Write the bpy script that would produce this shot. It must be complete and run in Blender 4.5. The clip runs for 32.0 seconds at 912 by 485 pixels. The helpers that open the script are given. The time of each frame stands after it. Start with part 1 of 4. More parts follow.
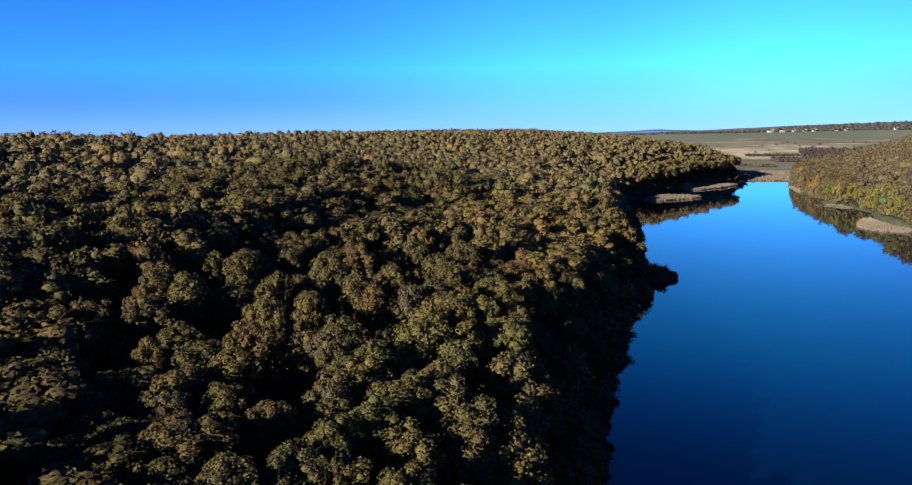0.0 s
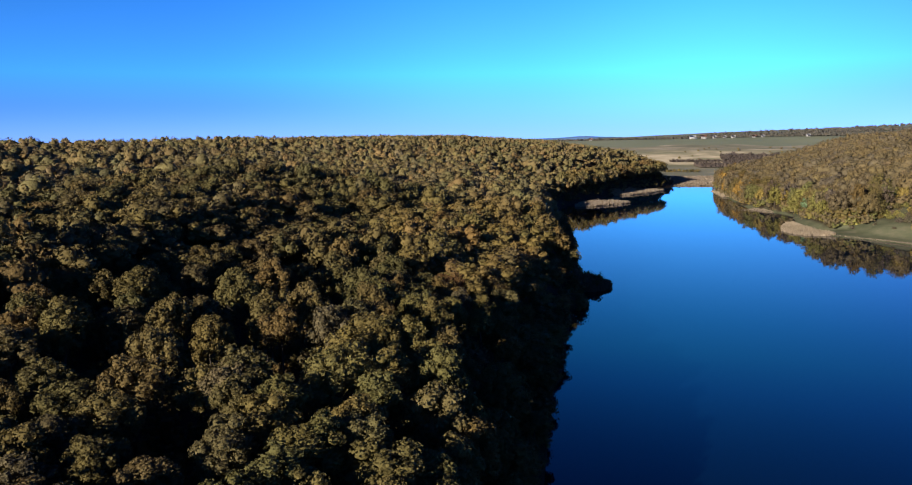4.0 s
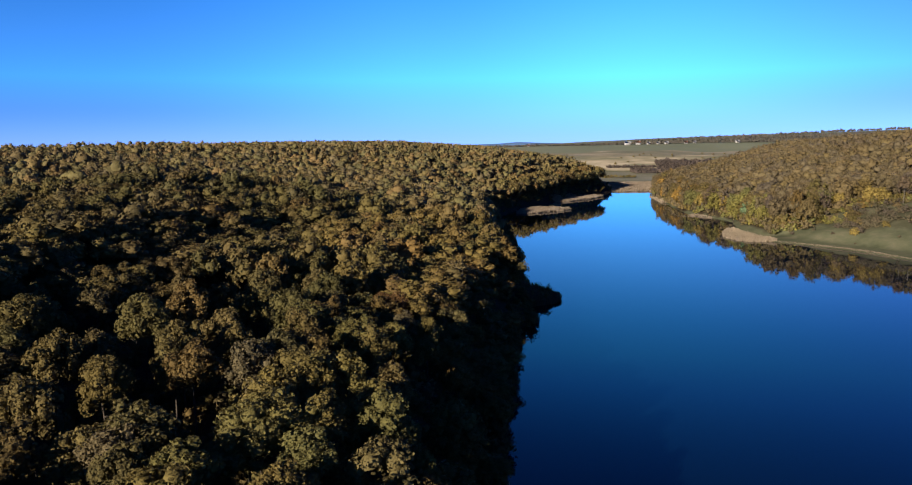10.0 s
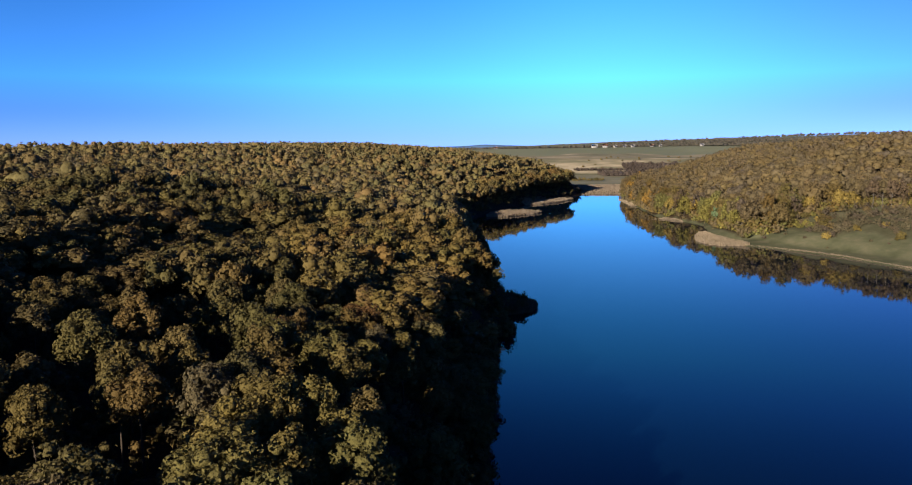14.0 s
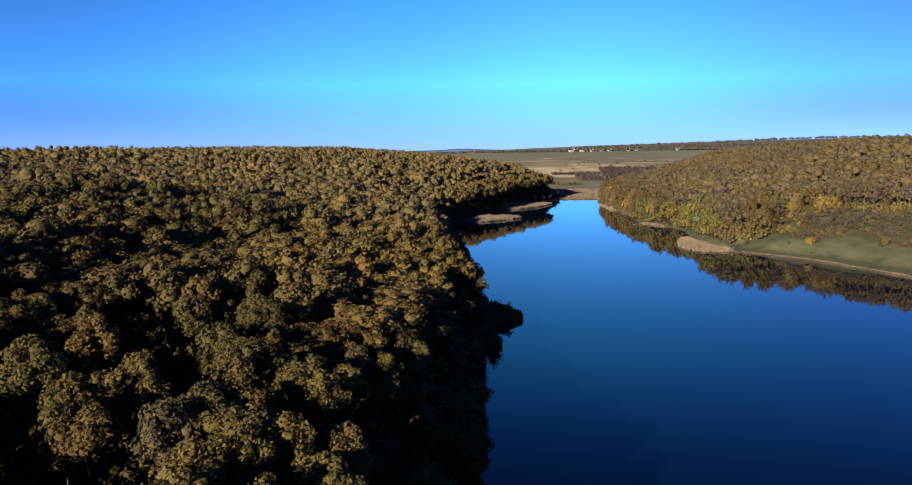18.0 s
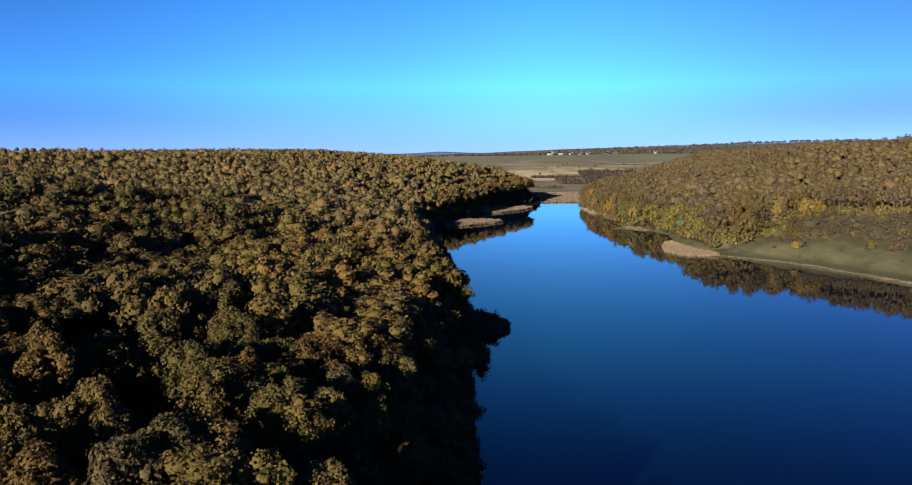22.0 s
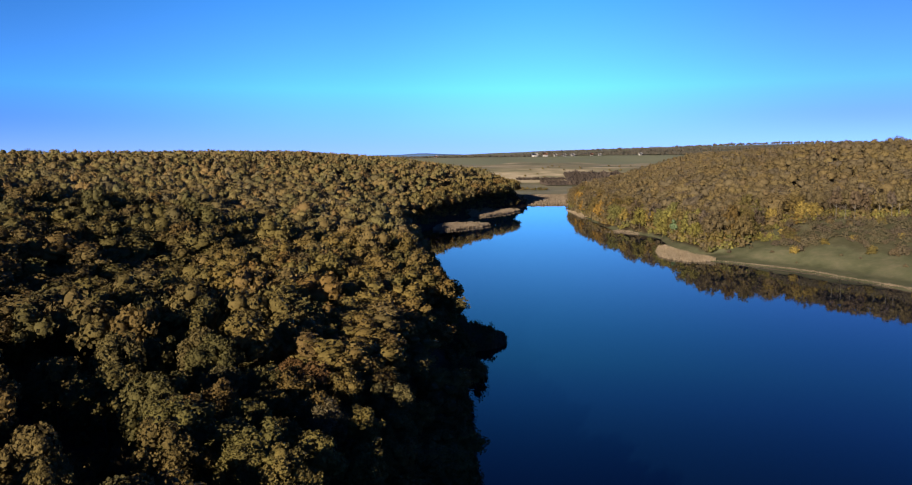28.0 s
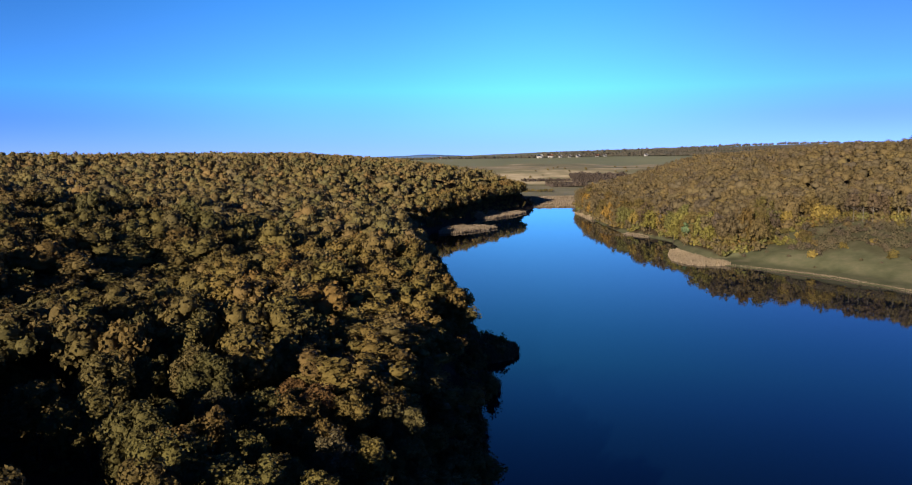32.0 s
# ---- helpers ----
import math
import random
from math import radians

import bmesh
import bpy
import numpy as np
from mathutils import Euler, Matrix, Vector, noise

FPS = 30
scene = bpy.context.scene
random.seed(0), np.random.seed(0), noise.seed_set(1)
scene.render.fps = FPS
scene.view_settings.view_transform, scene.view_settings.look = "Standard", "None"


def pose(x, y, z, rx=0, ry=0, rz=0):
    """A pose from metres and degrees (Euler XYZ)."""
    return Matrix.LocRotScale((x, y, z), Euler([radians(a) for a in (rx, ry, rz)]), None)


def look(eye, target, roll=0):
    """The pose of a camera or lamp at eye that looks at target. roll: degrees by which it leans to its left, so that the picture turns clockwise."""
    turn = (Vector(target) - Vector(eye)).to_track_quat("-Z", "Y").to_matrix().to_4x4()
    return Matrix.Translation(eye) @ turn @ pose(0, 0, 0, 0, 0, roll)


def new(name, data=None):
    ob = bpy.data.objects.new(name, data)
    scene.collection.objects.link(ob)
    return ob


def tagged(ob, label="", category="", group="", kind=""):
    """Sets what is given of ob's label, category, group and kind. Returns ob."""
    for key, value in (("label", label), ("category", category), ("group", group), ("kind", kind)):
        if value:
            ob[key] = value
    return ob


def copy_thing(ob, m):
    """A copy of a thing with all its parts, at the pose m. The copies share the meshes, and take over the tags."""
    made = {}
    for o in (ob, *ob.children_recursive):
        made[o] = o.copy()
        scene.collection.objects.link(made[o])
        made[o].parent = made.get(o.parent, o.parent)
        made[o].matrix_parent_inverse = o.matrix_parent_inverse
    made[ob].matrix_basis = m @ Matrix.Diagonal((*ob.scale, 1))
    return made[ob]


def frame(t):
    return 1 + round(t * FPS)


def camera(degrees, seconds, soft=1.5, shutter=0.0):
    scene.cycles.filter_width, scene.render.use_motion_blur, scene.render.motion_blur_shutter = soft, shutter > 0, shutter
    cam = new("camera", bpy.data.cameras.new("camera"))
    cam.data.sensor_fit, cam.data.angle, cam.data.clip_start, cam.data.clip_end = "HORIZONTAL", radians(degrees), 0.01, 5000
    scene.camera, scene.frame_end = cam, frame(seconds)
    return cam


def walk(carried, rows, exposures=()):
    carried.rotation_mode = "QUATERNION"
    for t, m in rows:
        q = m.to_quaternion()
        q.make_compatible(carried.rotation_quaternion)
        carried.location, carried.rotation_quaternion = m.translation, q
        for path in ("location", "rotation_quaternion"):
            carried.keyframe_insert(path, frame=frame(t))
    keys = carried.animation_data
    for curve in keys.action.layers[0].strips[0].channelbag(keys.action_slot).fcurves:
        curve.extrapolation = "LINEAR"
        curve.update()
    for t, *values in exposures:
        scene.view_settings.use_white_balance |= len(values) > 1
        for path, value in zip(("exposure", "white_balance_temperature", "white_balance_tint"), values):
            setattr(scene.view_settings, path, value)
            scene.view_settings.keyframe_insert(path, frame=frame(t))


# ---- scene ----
cam = camera(65.0, 32.0, soft=1.1)
PATH = [
    (0, (-2.905, -3.671, 50.965), (-3.408, -1.76, 50.658), -0.9),
    (0.5, (-2.967, -2.195, 50.83), (-3.442, -0.276, 50.524), -0.9),
    (1, (-3.159, -0.539, 50.813), (-3.605, 1.386, 50.509), -0.9),
    (1.5, (-3.321, 1.157, 50.667), (-3.746, 3.088, 50.365), -0.9),
    (2, (-3.516, 2.62, 50.533), (-3.918, 4.557, 50.234), -1.0),
    (2.5, (-3.652, 4.113, 50.412), (-4.028, 6.054, 50.115), -0.9),
    (3, (-3.896, 5.507, 50.295), (-4.253, 7.453, 50.001), -0.9),
    (3.5, (-4.096, 6.837, 50.281), (-4.432, 8.787, 49.988), -0.9),
    (5.5, (-5.013, 11.907, 50.023), (-5.283, 13.868, 49.735), -0.9),
    (6, (-5.239, 13.306, 49.933), (-5.489, 15.27, 49.645), -1.0),
    (6.5, (-5.538, 14.637, 49.865), (-5.78, 16.602, 49.579), -1.0),
    (7, (-5.807, 15.943, 49.88), (-6.033, 17.91, 49.594), -1.0),
    (7.5, (-6.085, 17.142, 49.822), (-6.3, 19.11, 49.538), -0.9),
    (8, (-6.358, 18.318, 49.848), (-6.558, 20.288, 49.565), -1.0),
    (8.5, (-6.629, 19.437, 49.852), (-6.812, 21.409, 49.57), -0.8),
    (9, (-6.907, 20.732, 49.719), (-7.078, 22.705, 49.44), -0.9),
    (9.5, (-7.226, 21.939, 49.838), (-7.38, 23.913, 49.56), -0.8),
    (10, (-7.412, 22.86, 50.012), (-7.559, 24.835, 49.734), -0.8),
    (10.5, (-7.696, 24.089, 50.066), (-7.829, 26.066, 49.788), -0.8),
    (11, (-8.038, 25.335, 49.895), (-8.159, 27.312, 49.618), -0.8),
    (11.5, (-8.353, 26.457, 49.954), (-8.46, 28.435, 49.678), -0.8),
    (12, (-8.711, 27.707, 49.888), (-8.81, 29.685, 49.613), -0.7),
    (12.5, (-8.986, 28.915, 49.857), (-9.071, 30.894, 49.582), -0.7),
    (13, (-9.269, 29.978, 49.9), (-9.343, 31.958, 49.626), -0.7),
    (13.5, (-9.517, 31.047, 49.923), (-9.584, 33.027, 49.649), -0.5),
    (14, (-9.808, 31.982, 49.885), (-9.862, 33.962, 49.612), -0.5),
    (14.5, (-10.073, 33.182, 49.95), (-10.121, 35.163, 49.679), -0.5),
    (15, (-10.399, 34.464, 50.041), (-10.437, 36.445, 49.769), -0.5),
    (15.5, (-10.612, 35.447, 50.095), (-10.641, 37.428, 49.825), -0.5),
    (17.5, (-11.514, 39.742, 50.13), (-11.515, 41.725, 49.868), -0.6),
    (18, (-11.63, 40.87, 50.203), (-11.618, 42.852, 49.94), -0.5),
    (18.5, (-11.927, 42.01, 50.125), (-11.906, 43.993, 49.864), -0.5),
    (19, (-12.254, 43.271, 50.11), (-12.223, 45.254, 49.851), -0.5),
    (19.5, (-12.473, 44.236, 50.209), (-12.435, 46.219, 49.951), -0.5),
    (20, (-12.678, 45.319, 50.176), (-12.637, 47.302, 49.92), -0.5),
    (20.5, (-12.93, 46.477, 50.161), (-12.876, 48.46, 49.906), -0.4),
    (21, (-13.083, 47.452, 50.143), (-13.022, 49.435, 49.888), -0.4),
    (21.5, (-13.281, 48.527, 49.995), (-13.211, 50.51, 49.74), -0.4),
    (22, (-13.453, 49.538, 49.989), (-13.379, 51.52, 49.734), -0.4),
    (22.5, (-13.573, 50.535, 50.003), (-13.492, 52.517, 49.747), -0.3),
    (23, (-13.778, 51.788, 50.022), (-13.693, 53.77, 49.766), -0.3),
    (23.5, (-13.949, 52.904, 50.052), (-13.864, 54.886, 49.799), -0.4),
    (24, (-14.111, 53.845, 50.112), (-14.014, 55.826, 49.859), -0.4),
    (24.5, (-14.25, 54.825, 50.113), (-14.149, 56.806, 49.862), -0.4),
    (25, (-14.608, 56.037, 50.037), (-14.501, 58.018, 49.787), -0.4),
    (25.5, (-14.785, 57.012, 49.988), (-14.681, 58.994, 49.738), -0.4),
    (27.5, (-15.502, 61.189, 50.097), (-15.38, 63.17, 49.845), -0.5),
    (28, (-15.604, 62.219, 50.171), (-15.482, 64.2, 49.92), -0.4),
    (28.5, (-15.772, 63.247, 50.245), (-15.65, 65.228, 49.996), -0.5),
    (29, (-15.914, 64.513, 50.359), (-15.788, 66.493, 50.108), -0.4),
    (29.5, (-16.031, 65.583, 50.52), (-15.905, 67.564, 50.269), -0.4),
    (30, (-16.156, 66.601, 50.695), (-16.04, 68.582, 50.445), -0.5),
    (30.5, (-16.318, 67.866, 50.619), (-16.192, 69.846, 50.369), -0.5),
    (31, (-16.486, 68.915, 50.631), (-16.368, 70.896, 50.382), -0.5),
    (31.5, (-16.622, 69.944, 50.574), (-16.493, 71.924, 50.326), -0.5),
    (32, (-16.7, 70.961, 50.509), (-16.588, 72.943, 50.261), -0.5),
]
walk(cam, [(t, look(eye, target, roll)) for t, eye, target, roll in PATH],
     [(0, 1.71, 5950, 11), (3, 1.66, 6150, 11.5), (6, 1.60, 6330, 12), (14, 1.52, 6680, 12.5), (24, 1.46, 6900, 13), (32, 1.44, 6950, 13)])

# ---------------------------------------------------------------- light
SUN_EL, SUN_AZ = 15.2, 214.0          # elevation, compass bearing from +y clockwise

world = bpy.data.worlds.new("sky")
scene.world = world
world.use_nodes = True
wn, wl = world.node_tree.nodes, world.node_tree.links
wn.clear()
sky = wn.new("ShaderNodeTexSky")
sky.sky_type, sky.sun_disc = "NISHITA", False
sky.sun_elevation, sky.sun_rotation = radians(SUN_EL), radians(SUN_AZ)
sky.air_density, sky.dust_density, sky.ozone_density, sky.altitude = 0.4, 0.0, 7.0, 200
place = wn.new("ShaderNodeTexCoord")
rise_ = wn.new("ShaderNodeSeparateXYZ")
air = wn.new("ShaderNodeValToRGB")
stops_ = [(0.0, (0.46, 0.39, 0.58)), (0.05, (0.60, 0.62, 0.84)), (0.09, (0.58, 1.0, 1.04)), (0.155, (0.68, 1.88, 1.62)), (0.24, (0.33, 1.22, 1.30)), (0.40, (0.08, 0.43, 0.75)), (0.62, (0.02, 0.13, 0.38))]
while len(air.color_ramp.elements) < len(stops_):
    air.color_ramp.elements.new(0.5)
for k_, (p_, c_) in zip(air.color_ramp.elements, stops_):
    k_.position, k_.color = p_, (*c_, 1)
air.color_ramp.interpolation = "B_SPLINE"
tint = wn.new("ShaderNodeMix")
tint.data_type, tint.blend_type = "RGBA", "MULTIPLY"
tint.inputs[0].default_value = 1.0
wl.new(place.outputs["Generated"], rise_.inputs[0])
wl.new(rise_.outputs["Z"], air.inputs[0])
wl.new(air.outputs[0], tint.inputs[7])
back = wn.new("ShaderNodeBackground")
back.inputs[1].default_value = 0.097
wout = wn.new("ShaderNodeOutputWorld")
wl.new(sky.outputs[0], tint.inputs[6])
side = wn.new("ShaderNodeValToRGB")
side.color_ramp.interpolation = "EASE"
while len(side.color_ramp.elements) < 5:
    side.color_ramp.elements.new(0.5)
for k_, (p_, c_) in zip(side.color_ramp.elements, [(0.1, (0.70, 0.72, 0.76)), (0.24, (0.72, 0.77, 0.84)), (0.45, (1.02, 1.06, 1.04)), (0.57, (1.14, 1.18, 1.09)), (0.79, (0.87, 0.70, 0.87))]):
    k_.position, k_.color = p_, (*c_, 1)
across = wn.new("ShaderNodeMapRange")
across.inputs["From Min"].default_value, across.inputs["From Max"].default_value = -1.0, 1.0
high = wn.new("ShaderNodeMapRange")
high.interpolation_type = "SMOOTHSTEP"
high.inputs["From Min"].default_value, high.inputs["From Max"].default_value = 0.0, 0.05
drift = wn.new("ShaderNodeMix")
drift.data_type, drift.blend_type = "RGBA", "MULTIPLY"
wl.new(rise_.outputs["X"], across.inputs["Value"])
wl.new(across.outputs[0], side.inputs[0])
wl.new(rise_.outputs["Z"], high.inputs["Value"])
wl.new(high.outputs[0], drift.inputs[0])
wl.new(tint.outputs[2], drift.inputs[6])
wl.new(side.outputs[0], drift.inputs[7])
wl.new(drift.outputs[2], back.inputs[0])
wl.new(back.outputs[0], wout.inputs[0])

sun_data = bpy.data.lights.new("sun", "SUN")
sun_data.energy, sun_data.angle, sun_data.color = 5.0, radians(0.55), (1.0, 0.88, 0.70)
sun = new("sun", sun_data)
az, el = radians(SUN_AZ), radians(SUN_EL)
sun_way = Vector((math.sin(az) * math.cos(el), math.cos(az) * math.cos(el), math.sin(el)))
sun.matrix_world = look(sun_way * 300, (0, 0, 0))


# ---------------------------------------------------------------- materials
def shader(name, rough=0.9, spec=0.1):
    m = bpy.data.materials.new(name)
    m.use_nodes = True
    b = m.node_tree.nodes["Principled BSDF"]
    b.inputs["Roughness"].default_value = rough
    b.inputs["Specular IOR Level"].default_value = spec
    return m, m.node_tree.nodes, m.node_tree.links, b


def ramp(nodes, stops, mode="LINEAR"):
    r = nodes.new("ShaderNodeValToRGB")
    r.color_ramp.interpolation = mode
    e = r.color_ramp.elements
    while len(e) < len(stops):
        e.new(0.5)
    for k, (p, c) in zip(e, stops):
        k.position, k.color = p, (*c, 1)
    return r


def math_node(nodes, links, op, a, b):
    n = nodes.new("ShaderNodeMath")
    n.operation = op
    for slot, v in ((0, a), (1, b)):
        if isinstance(v, (int, float)):
            n.inputs[slot].default_value = v
        else:
            links.new(v, n.inputs[slot])
    return n.outputs[0]


def times(nodes, links, colour, factor):
    n = nodes.new("ShaderNodeMix")
    n.data_type, n.blend_type = "RGBA", "MULTIPLY"
    n.inputs[0].default_value = 1.0
    links.new(colour, n.inputs[6])
    links.new(factor, n.inputs[7])
    return n.outputs[2]


def noise_at(nodes, links, scale, detail=4.0, rough=0.6):
    geo = nodes.new("ShaderNodeNewGeometry")
    n = nodes.new("ShaderNodeTexNoise")
    n.inputs["Scale"].default_value, n.inputs["Detail"].default_value, n.inputs["Roughness"].default_value = scale, detail, rough
    links.new(geo.outputs["Position"], n.inputs["Vector"])
    return n.outputs["Fac"]


def spread(nodes, links, fac, lo, hi):
    n = nodes.new("ShaderNodeMapRange")
    n.inputs["From Min"].default_value, n.inputs["From Max"].default_value = 0.25, 0.75
    n.inputs["To Min"].default_value, n.inputs["To Max"].default_value = lo, hi
    links.new(fac, n.inputs["Value"])
    return n.outputs[0]


def leaf_material(name, colours, vary=1.0, grain=1.0):
    """Foliage: one tone a tree, broken up leaf by leaf and over the wood as a whole."""
    m, n, l, b = shader(name, 0.75, 0.12)
    info, attr, geo = n.new("ShaderNodeObjectInfo"), n.new("ShaderNodeAttribute"), n.new("ShaderNodeNewGeometry")
    attr.attribute_name = "tone"
    pick = math_node(n, l, "FRACT", math_node(n, l, "ADD", info.outputs["Random"], attr.outputs["Fac"]), 0.0)
    tone = ramp(n, [(i / len(colours), c) for i, c in enumerate(colours)])
    l.new(pick, tone.inputs[0])
    leaf = math_node(n, l, "ADD", math_node(n, l, "MULTIPLY", geo.outputs["Random Per Island"], 0.5 * vary), 1 - 0.25 * vary)
    wide = spread(n, l, noise_at(n, l, 0.03, 3), 0.8, 1.2)
    clump = spread(n, l, noise_at(n, l, 1.6 * grain, 5, 0.75), 1 - 0.34 * vary, 1 + 0.34 * vary)
    f = math_node(n, l, "MULTIPLY", math_node(n, l, "MULTIPLY", leaf, wide), clump)
    colour = times(n, l, tone.outputs[0], f)
    relief = n.new("ShaderNodeBump")
    relief.inputs["Strength"].default_value, relief.inputs["Distance"].default_value = 0.7, 0.4 / grain
    l.new(noise_at(n, l, 2.4 * grain, 5, 0.7), relief.inputs["Height"])
    l.new(relief.outputs[0], b.inputs["Normal"])
    l.new(colour, b.inputs["Base Color"])
    glow, both = n.new("ShaderNodeBsdfTranslucent"), n.new("ShaderNodeMixShader")
    both.inputs[0].default_value = 0.34
    l.new(colour, glow.inputs[0])
    l.new(b.outputs[0], both.inputs[1])
    l.new(glow.outputs[0], both.inputs[2])
    l.new(both.outputs[0], n["Material Output"].inputs[0])
    return m


OAK_TONES = [
    (0.082, 0.067, 0.025), (0.096, 0.070, 0.027), (0.067, 0.061, 0.024), (0.101, 0.080, 0.029), (0.088, 0.064, 0.029),
    (0.073, 0.065, 0.025), (0.095, 0.073, 0.026), (0.078, 0.063, 0.032), (0.064, 0.059, 0.024), (0.098, 0.067, 0.026)]
OAK = leaf_material("oak_leaves", [(r * 1.02, g * 1.01, b * 0.92) for r, g, b in OAK_TONES], 0.55)
# tawny tones, with stronger sunlight than inland put in as a brighter colour
OAK_SUN = leaf_material("sunlit_tawny_oak_leaves", [(r * 1.2, g * 1.2, b * 1.0) for r, g, b in OAK_TONES], 0.6)
OAK_RUST = leaf_material("russet_oak_leaves", [(r * 1.3, g * 1.19, b * 1.0) for r, g, b in OAK_TONES], 0.55)
# oak tones made paler and bluer: distance haze is part of this colour
OAK_HAZY = leaf_material("hazy_oak_leaves", [(r * 1.40, g * 1.38, b * 1.45) for r, g, b in OAK_TONES], 0.4, 0.45)
# point oaks: sun on the crowns is painted in by brightening the tones
OAK_POINT = leaf_material("sunlit_point_oak_leaves", [(r * 1.45, g * 1.38, b * 1.3) for r, g, b in OAK_TONES], 0.7, 0.5)
# russet leaf tones with a little bluish haze mixed into them
RUSSET = leaf_material("russet_leaves", [(0.108, 0.082, 0.040), (0.118, 0.088, 0.041), (0.090, 0.073, 0.045), (0.124, 0.094, 0.040), (0.106, 0.077, 0.040), (0.081, 0.067, 0.047), (0.115, 0.088, 0.039), (0.099, 0.079, 0.043)], 0.5, 0.6)
# brown greyed down to carry the haze over the skyline trees
HAZY_LEAF = leaf_material("hazy_brown_leaves", [(0.078, 0.070, 0.056), (0.070, 0.065, 0.054), (0.084, 0.073, 0.056), (0.065, 0.063, 0.052)], 0.4, 0.3)
OAK_YELLOW = leaf_material("yellowing_oak_leaves", [(0.100, 0.080, 0.026), (0.095, 0.077, 0.026), (0.106, 0.082, 0.025)])
OAK_RED = leaf_material("reddish_oak_leaves", [(0.112, 0.062, 0.023), (0.106, 0.060, 0.023)])
OAK_GREY = leaf_material("grey_oak_twigs", [(0.092, 0.072, 0.036), (0.085, 0.069, 0.036)])
GOLD = leaf_material("golden_leaves", [(0.195, 0.151, 0.046), (0.178, 0.139, 0.044), (0.205, 0.153, 0.044)])
ORANGE = leaf_material("orange_leaves", [(0.220, 0.130, 0.034), (0.195, 0.124, 0.034), (0.232, 0.142, 0.034)])
GREEN = leaf_material("green_leaves", [(0.137, 0.127, 0.038), (0.154, 0.135, 0.036), (0.115, 0.111, 0.038)])
WILLOW = leaf_material("willow_leaves", [(0.086, 0.131, 0.078), (0.094, 0.136, 0.070)])
SCRUB = leaf_material("leafless_scrub", [(0.082, 0.066, 0.047), (0.074, 0.061, 0.045), (0.090, 0.073, 0.045), (0.080, 0.070, 0.042)], 0.4)
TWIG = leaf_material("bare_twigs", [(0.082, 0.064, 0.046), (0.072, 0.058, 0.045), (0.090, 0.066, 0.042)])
THICKET = leaf_material("bare_thicket", [(0.058, 0.046, 0.040), (0.050, 0.041, 0.037), (0.064, 0.050, 0.041)], 0.4, 0.4)
REED_DULL = leaf_material("dull_reeds", [(0.180, 0.145, 0.108), (0.160, 0.128, 0.094), (0.196, 0.158, 0.116)])
REED = leaf_material("dry_reeds", [(0.231, 0.187, 0.133), (0.207, 0.167, 0.116), (0.255, 0.208, 0.150)])


def plain(name, dark, light, scale, rough=0.9, spec=0.1, bump=0.0):
    m, n, l, b = shader(name, rough, spec)
    r = ramp(n, [(0.3, dark), (0.7, light)])
    fac = noise_at(n, l, scale, 6)
    l.new(fac, r.inputs[0])
    big = spread(n, l, noise_at(n, l, scale * 0.13, 2), 0.85, 1.15)
    l.new(times(n, l, r.outputs[0], big), b.inputs["Base Color"])
    if bump:
        bp = n.new("ShaderNodeBump")
        bp.inputs["Strength"].default_value = bump
        l.new(fac, bp.inputs["Height"])
        l.new(bp.outputs[0], b.inputs["Normal"])
    return m


BARK = plain("bark", (0.022, 0.018, 0.014), (0.048, 0.040, 0.032), 2.5, bump=0.4)
WHITEWASH = plain("whitewash", (0.17, 0.165, 0.16), (0.25, 0.243, 0.235), 0.8)
PALE_BARK = plain("pale_bark", (0.06, 0.053, 0.044), (0.13, 0.118, 0.10), 1.5)
RED_ROOF = plain("red_roof", (0.20, 0.085, 0.052), (0.26, 0.115, 0.066), 1.2)
GREY_ROOF = plain("grey_roof", (0.198, 0.198, 0.205), (0.274, 0.274, 0.274), 1.2)
DARK_PANE = plain("dark_pane", (0.015, 0.019, 0.023), (0.030, 0.034, 0.038), 1.0, rough=0.15, spec=0.5)
HAZY_HILL = plain("far_hill", (0.045, 0.085, 0.170), (0.050, 0.092, 0.180), 0.002)

water_mat, n_, l_, b_ = shader("lake_water", 0.03, 0.5)
b_.inputs["Base Color"].default_value = (0.0005, 0.0039, 0.0110, 1)
b_.inputs["IOR"].default_value = 1.333
bp_ = n_.new("ShaderNodeBump")
bp_.inputs["Strength"].default_value, bp_.inputs["Distance"].default_value = 0.03, 0.05
l_.new(noise_at(n_, l_, 0.5, 3), bp_.inputs["Height"])
l_.new(bp_.outputs[0], b_.inputs["Normal"])


# ---------------------------------------------------------------- the lie of the land
LEFT_SHORE = [(-600, -40), (-100, -16), (60, -10), (120, -8.5), (165, -7), (205, -5), (214, -4), (219, 0), (225, -2), (236, -2), (242, 4), (253, 5), (261, -2), (300, -3), (345, -4), (414, -7),
              (435, -13), (490, -15), (525, -9), (552, 0), (600, 22), (640, 40), (680, 62), (720, 88), (737, 94), (765, 84), (800, 74),
              (1000, 50), (1400, -40), (2000, -200), (5000, -900)]
RIGHT_SHORE = [(-600, 230), (0, 205), (150, 188), (250, 172), (302, 161), (317, 157), (341, 148), (361, 134), (376, 121), (400, 117), (427, 118), (440, 123), (460, 127), (478, 125),
               (490, 119), (505, 113), (540, 114), (599, 116), (659, 120), (731, 133), (770, 146), (850, 180), (950, 250), (1050, 350),
               (1150, 480), (1250, 1200), (1300, 3000), (5000, 9000)]


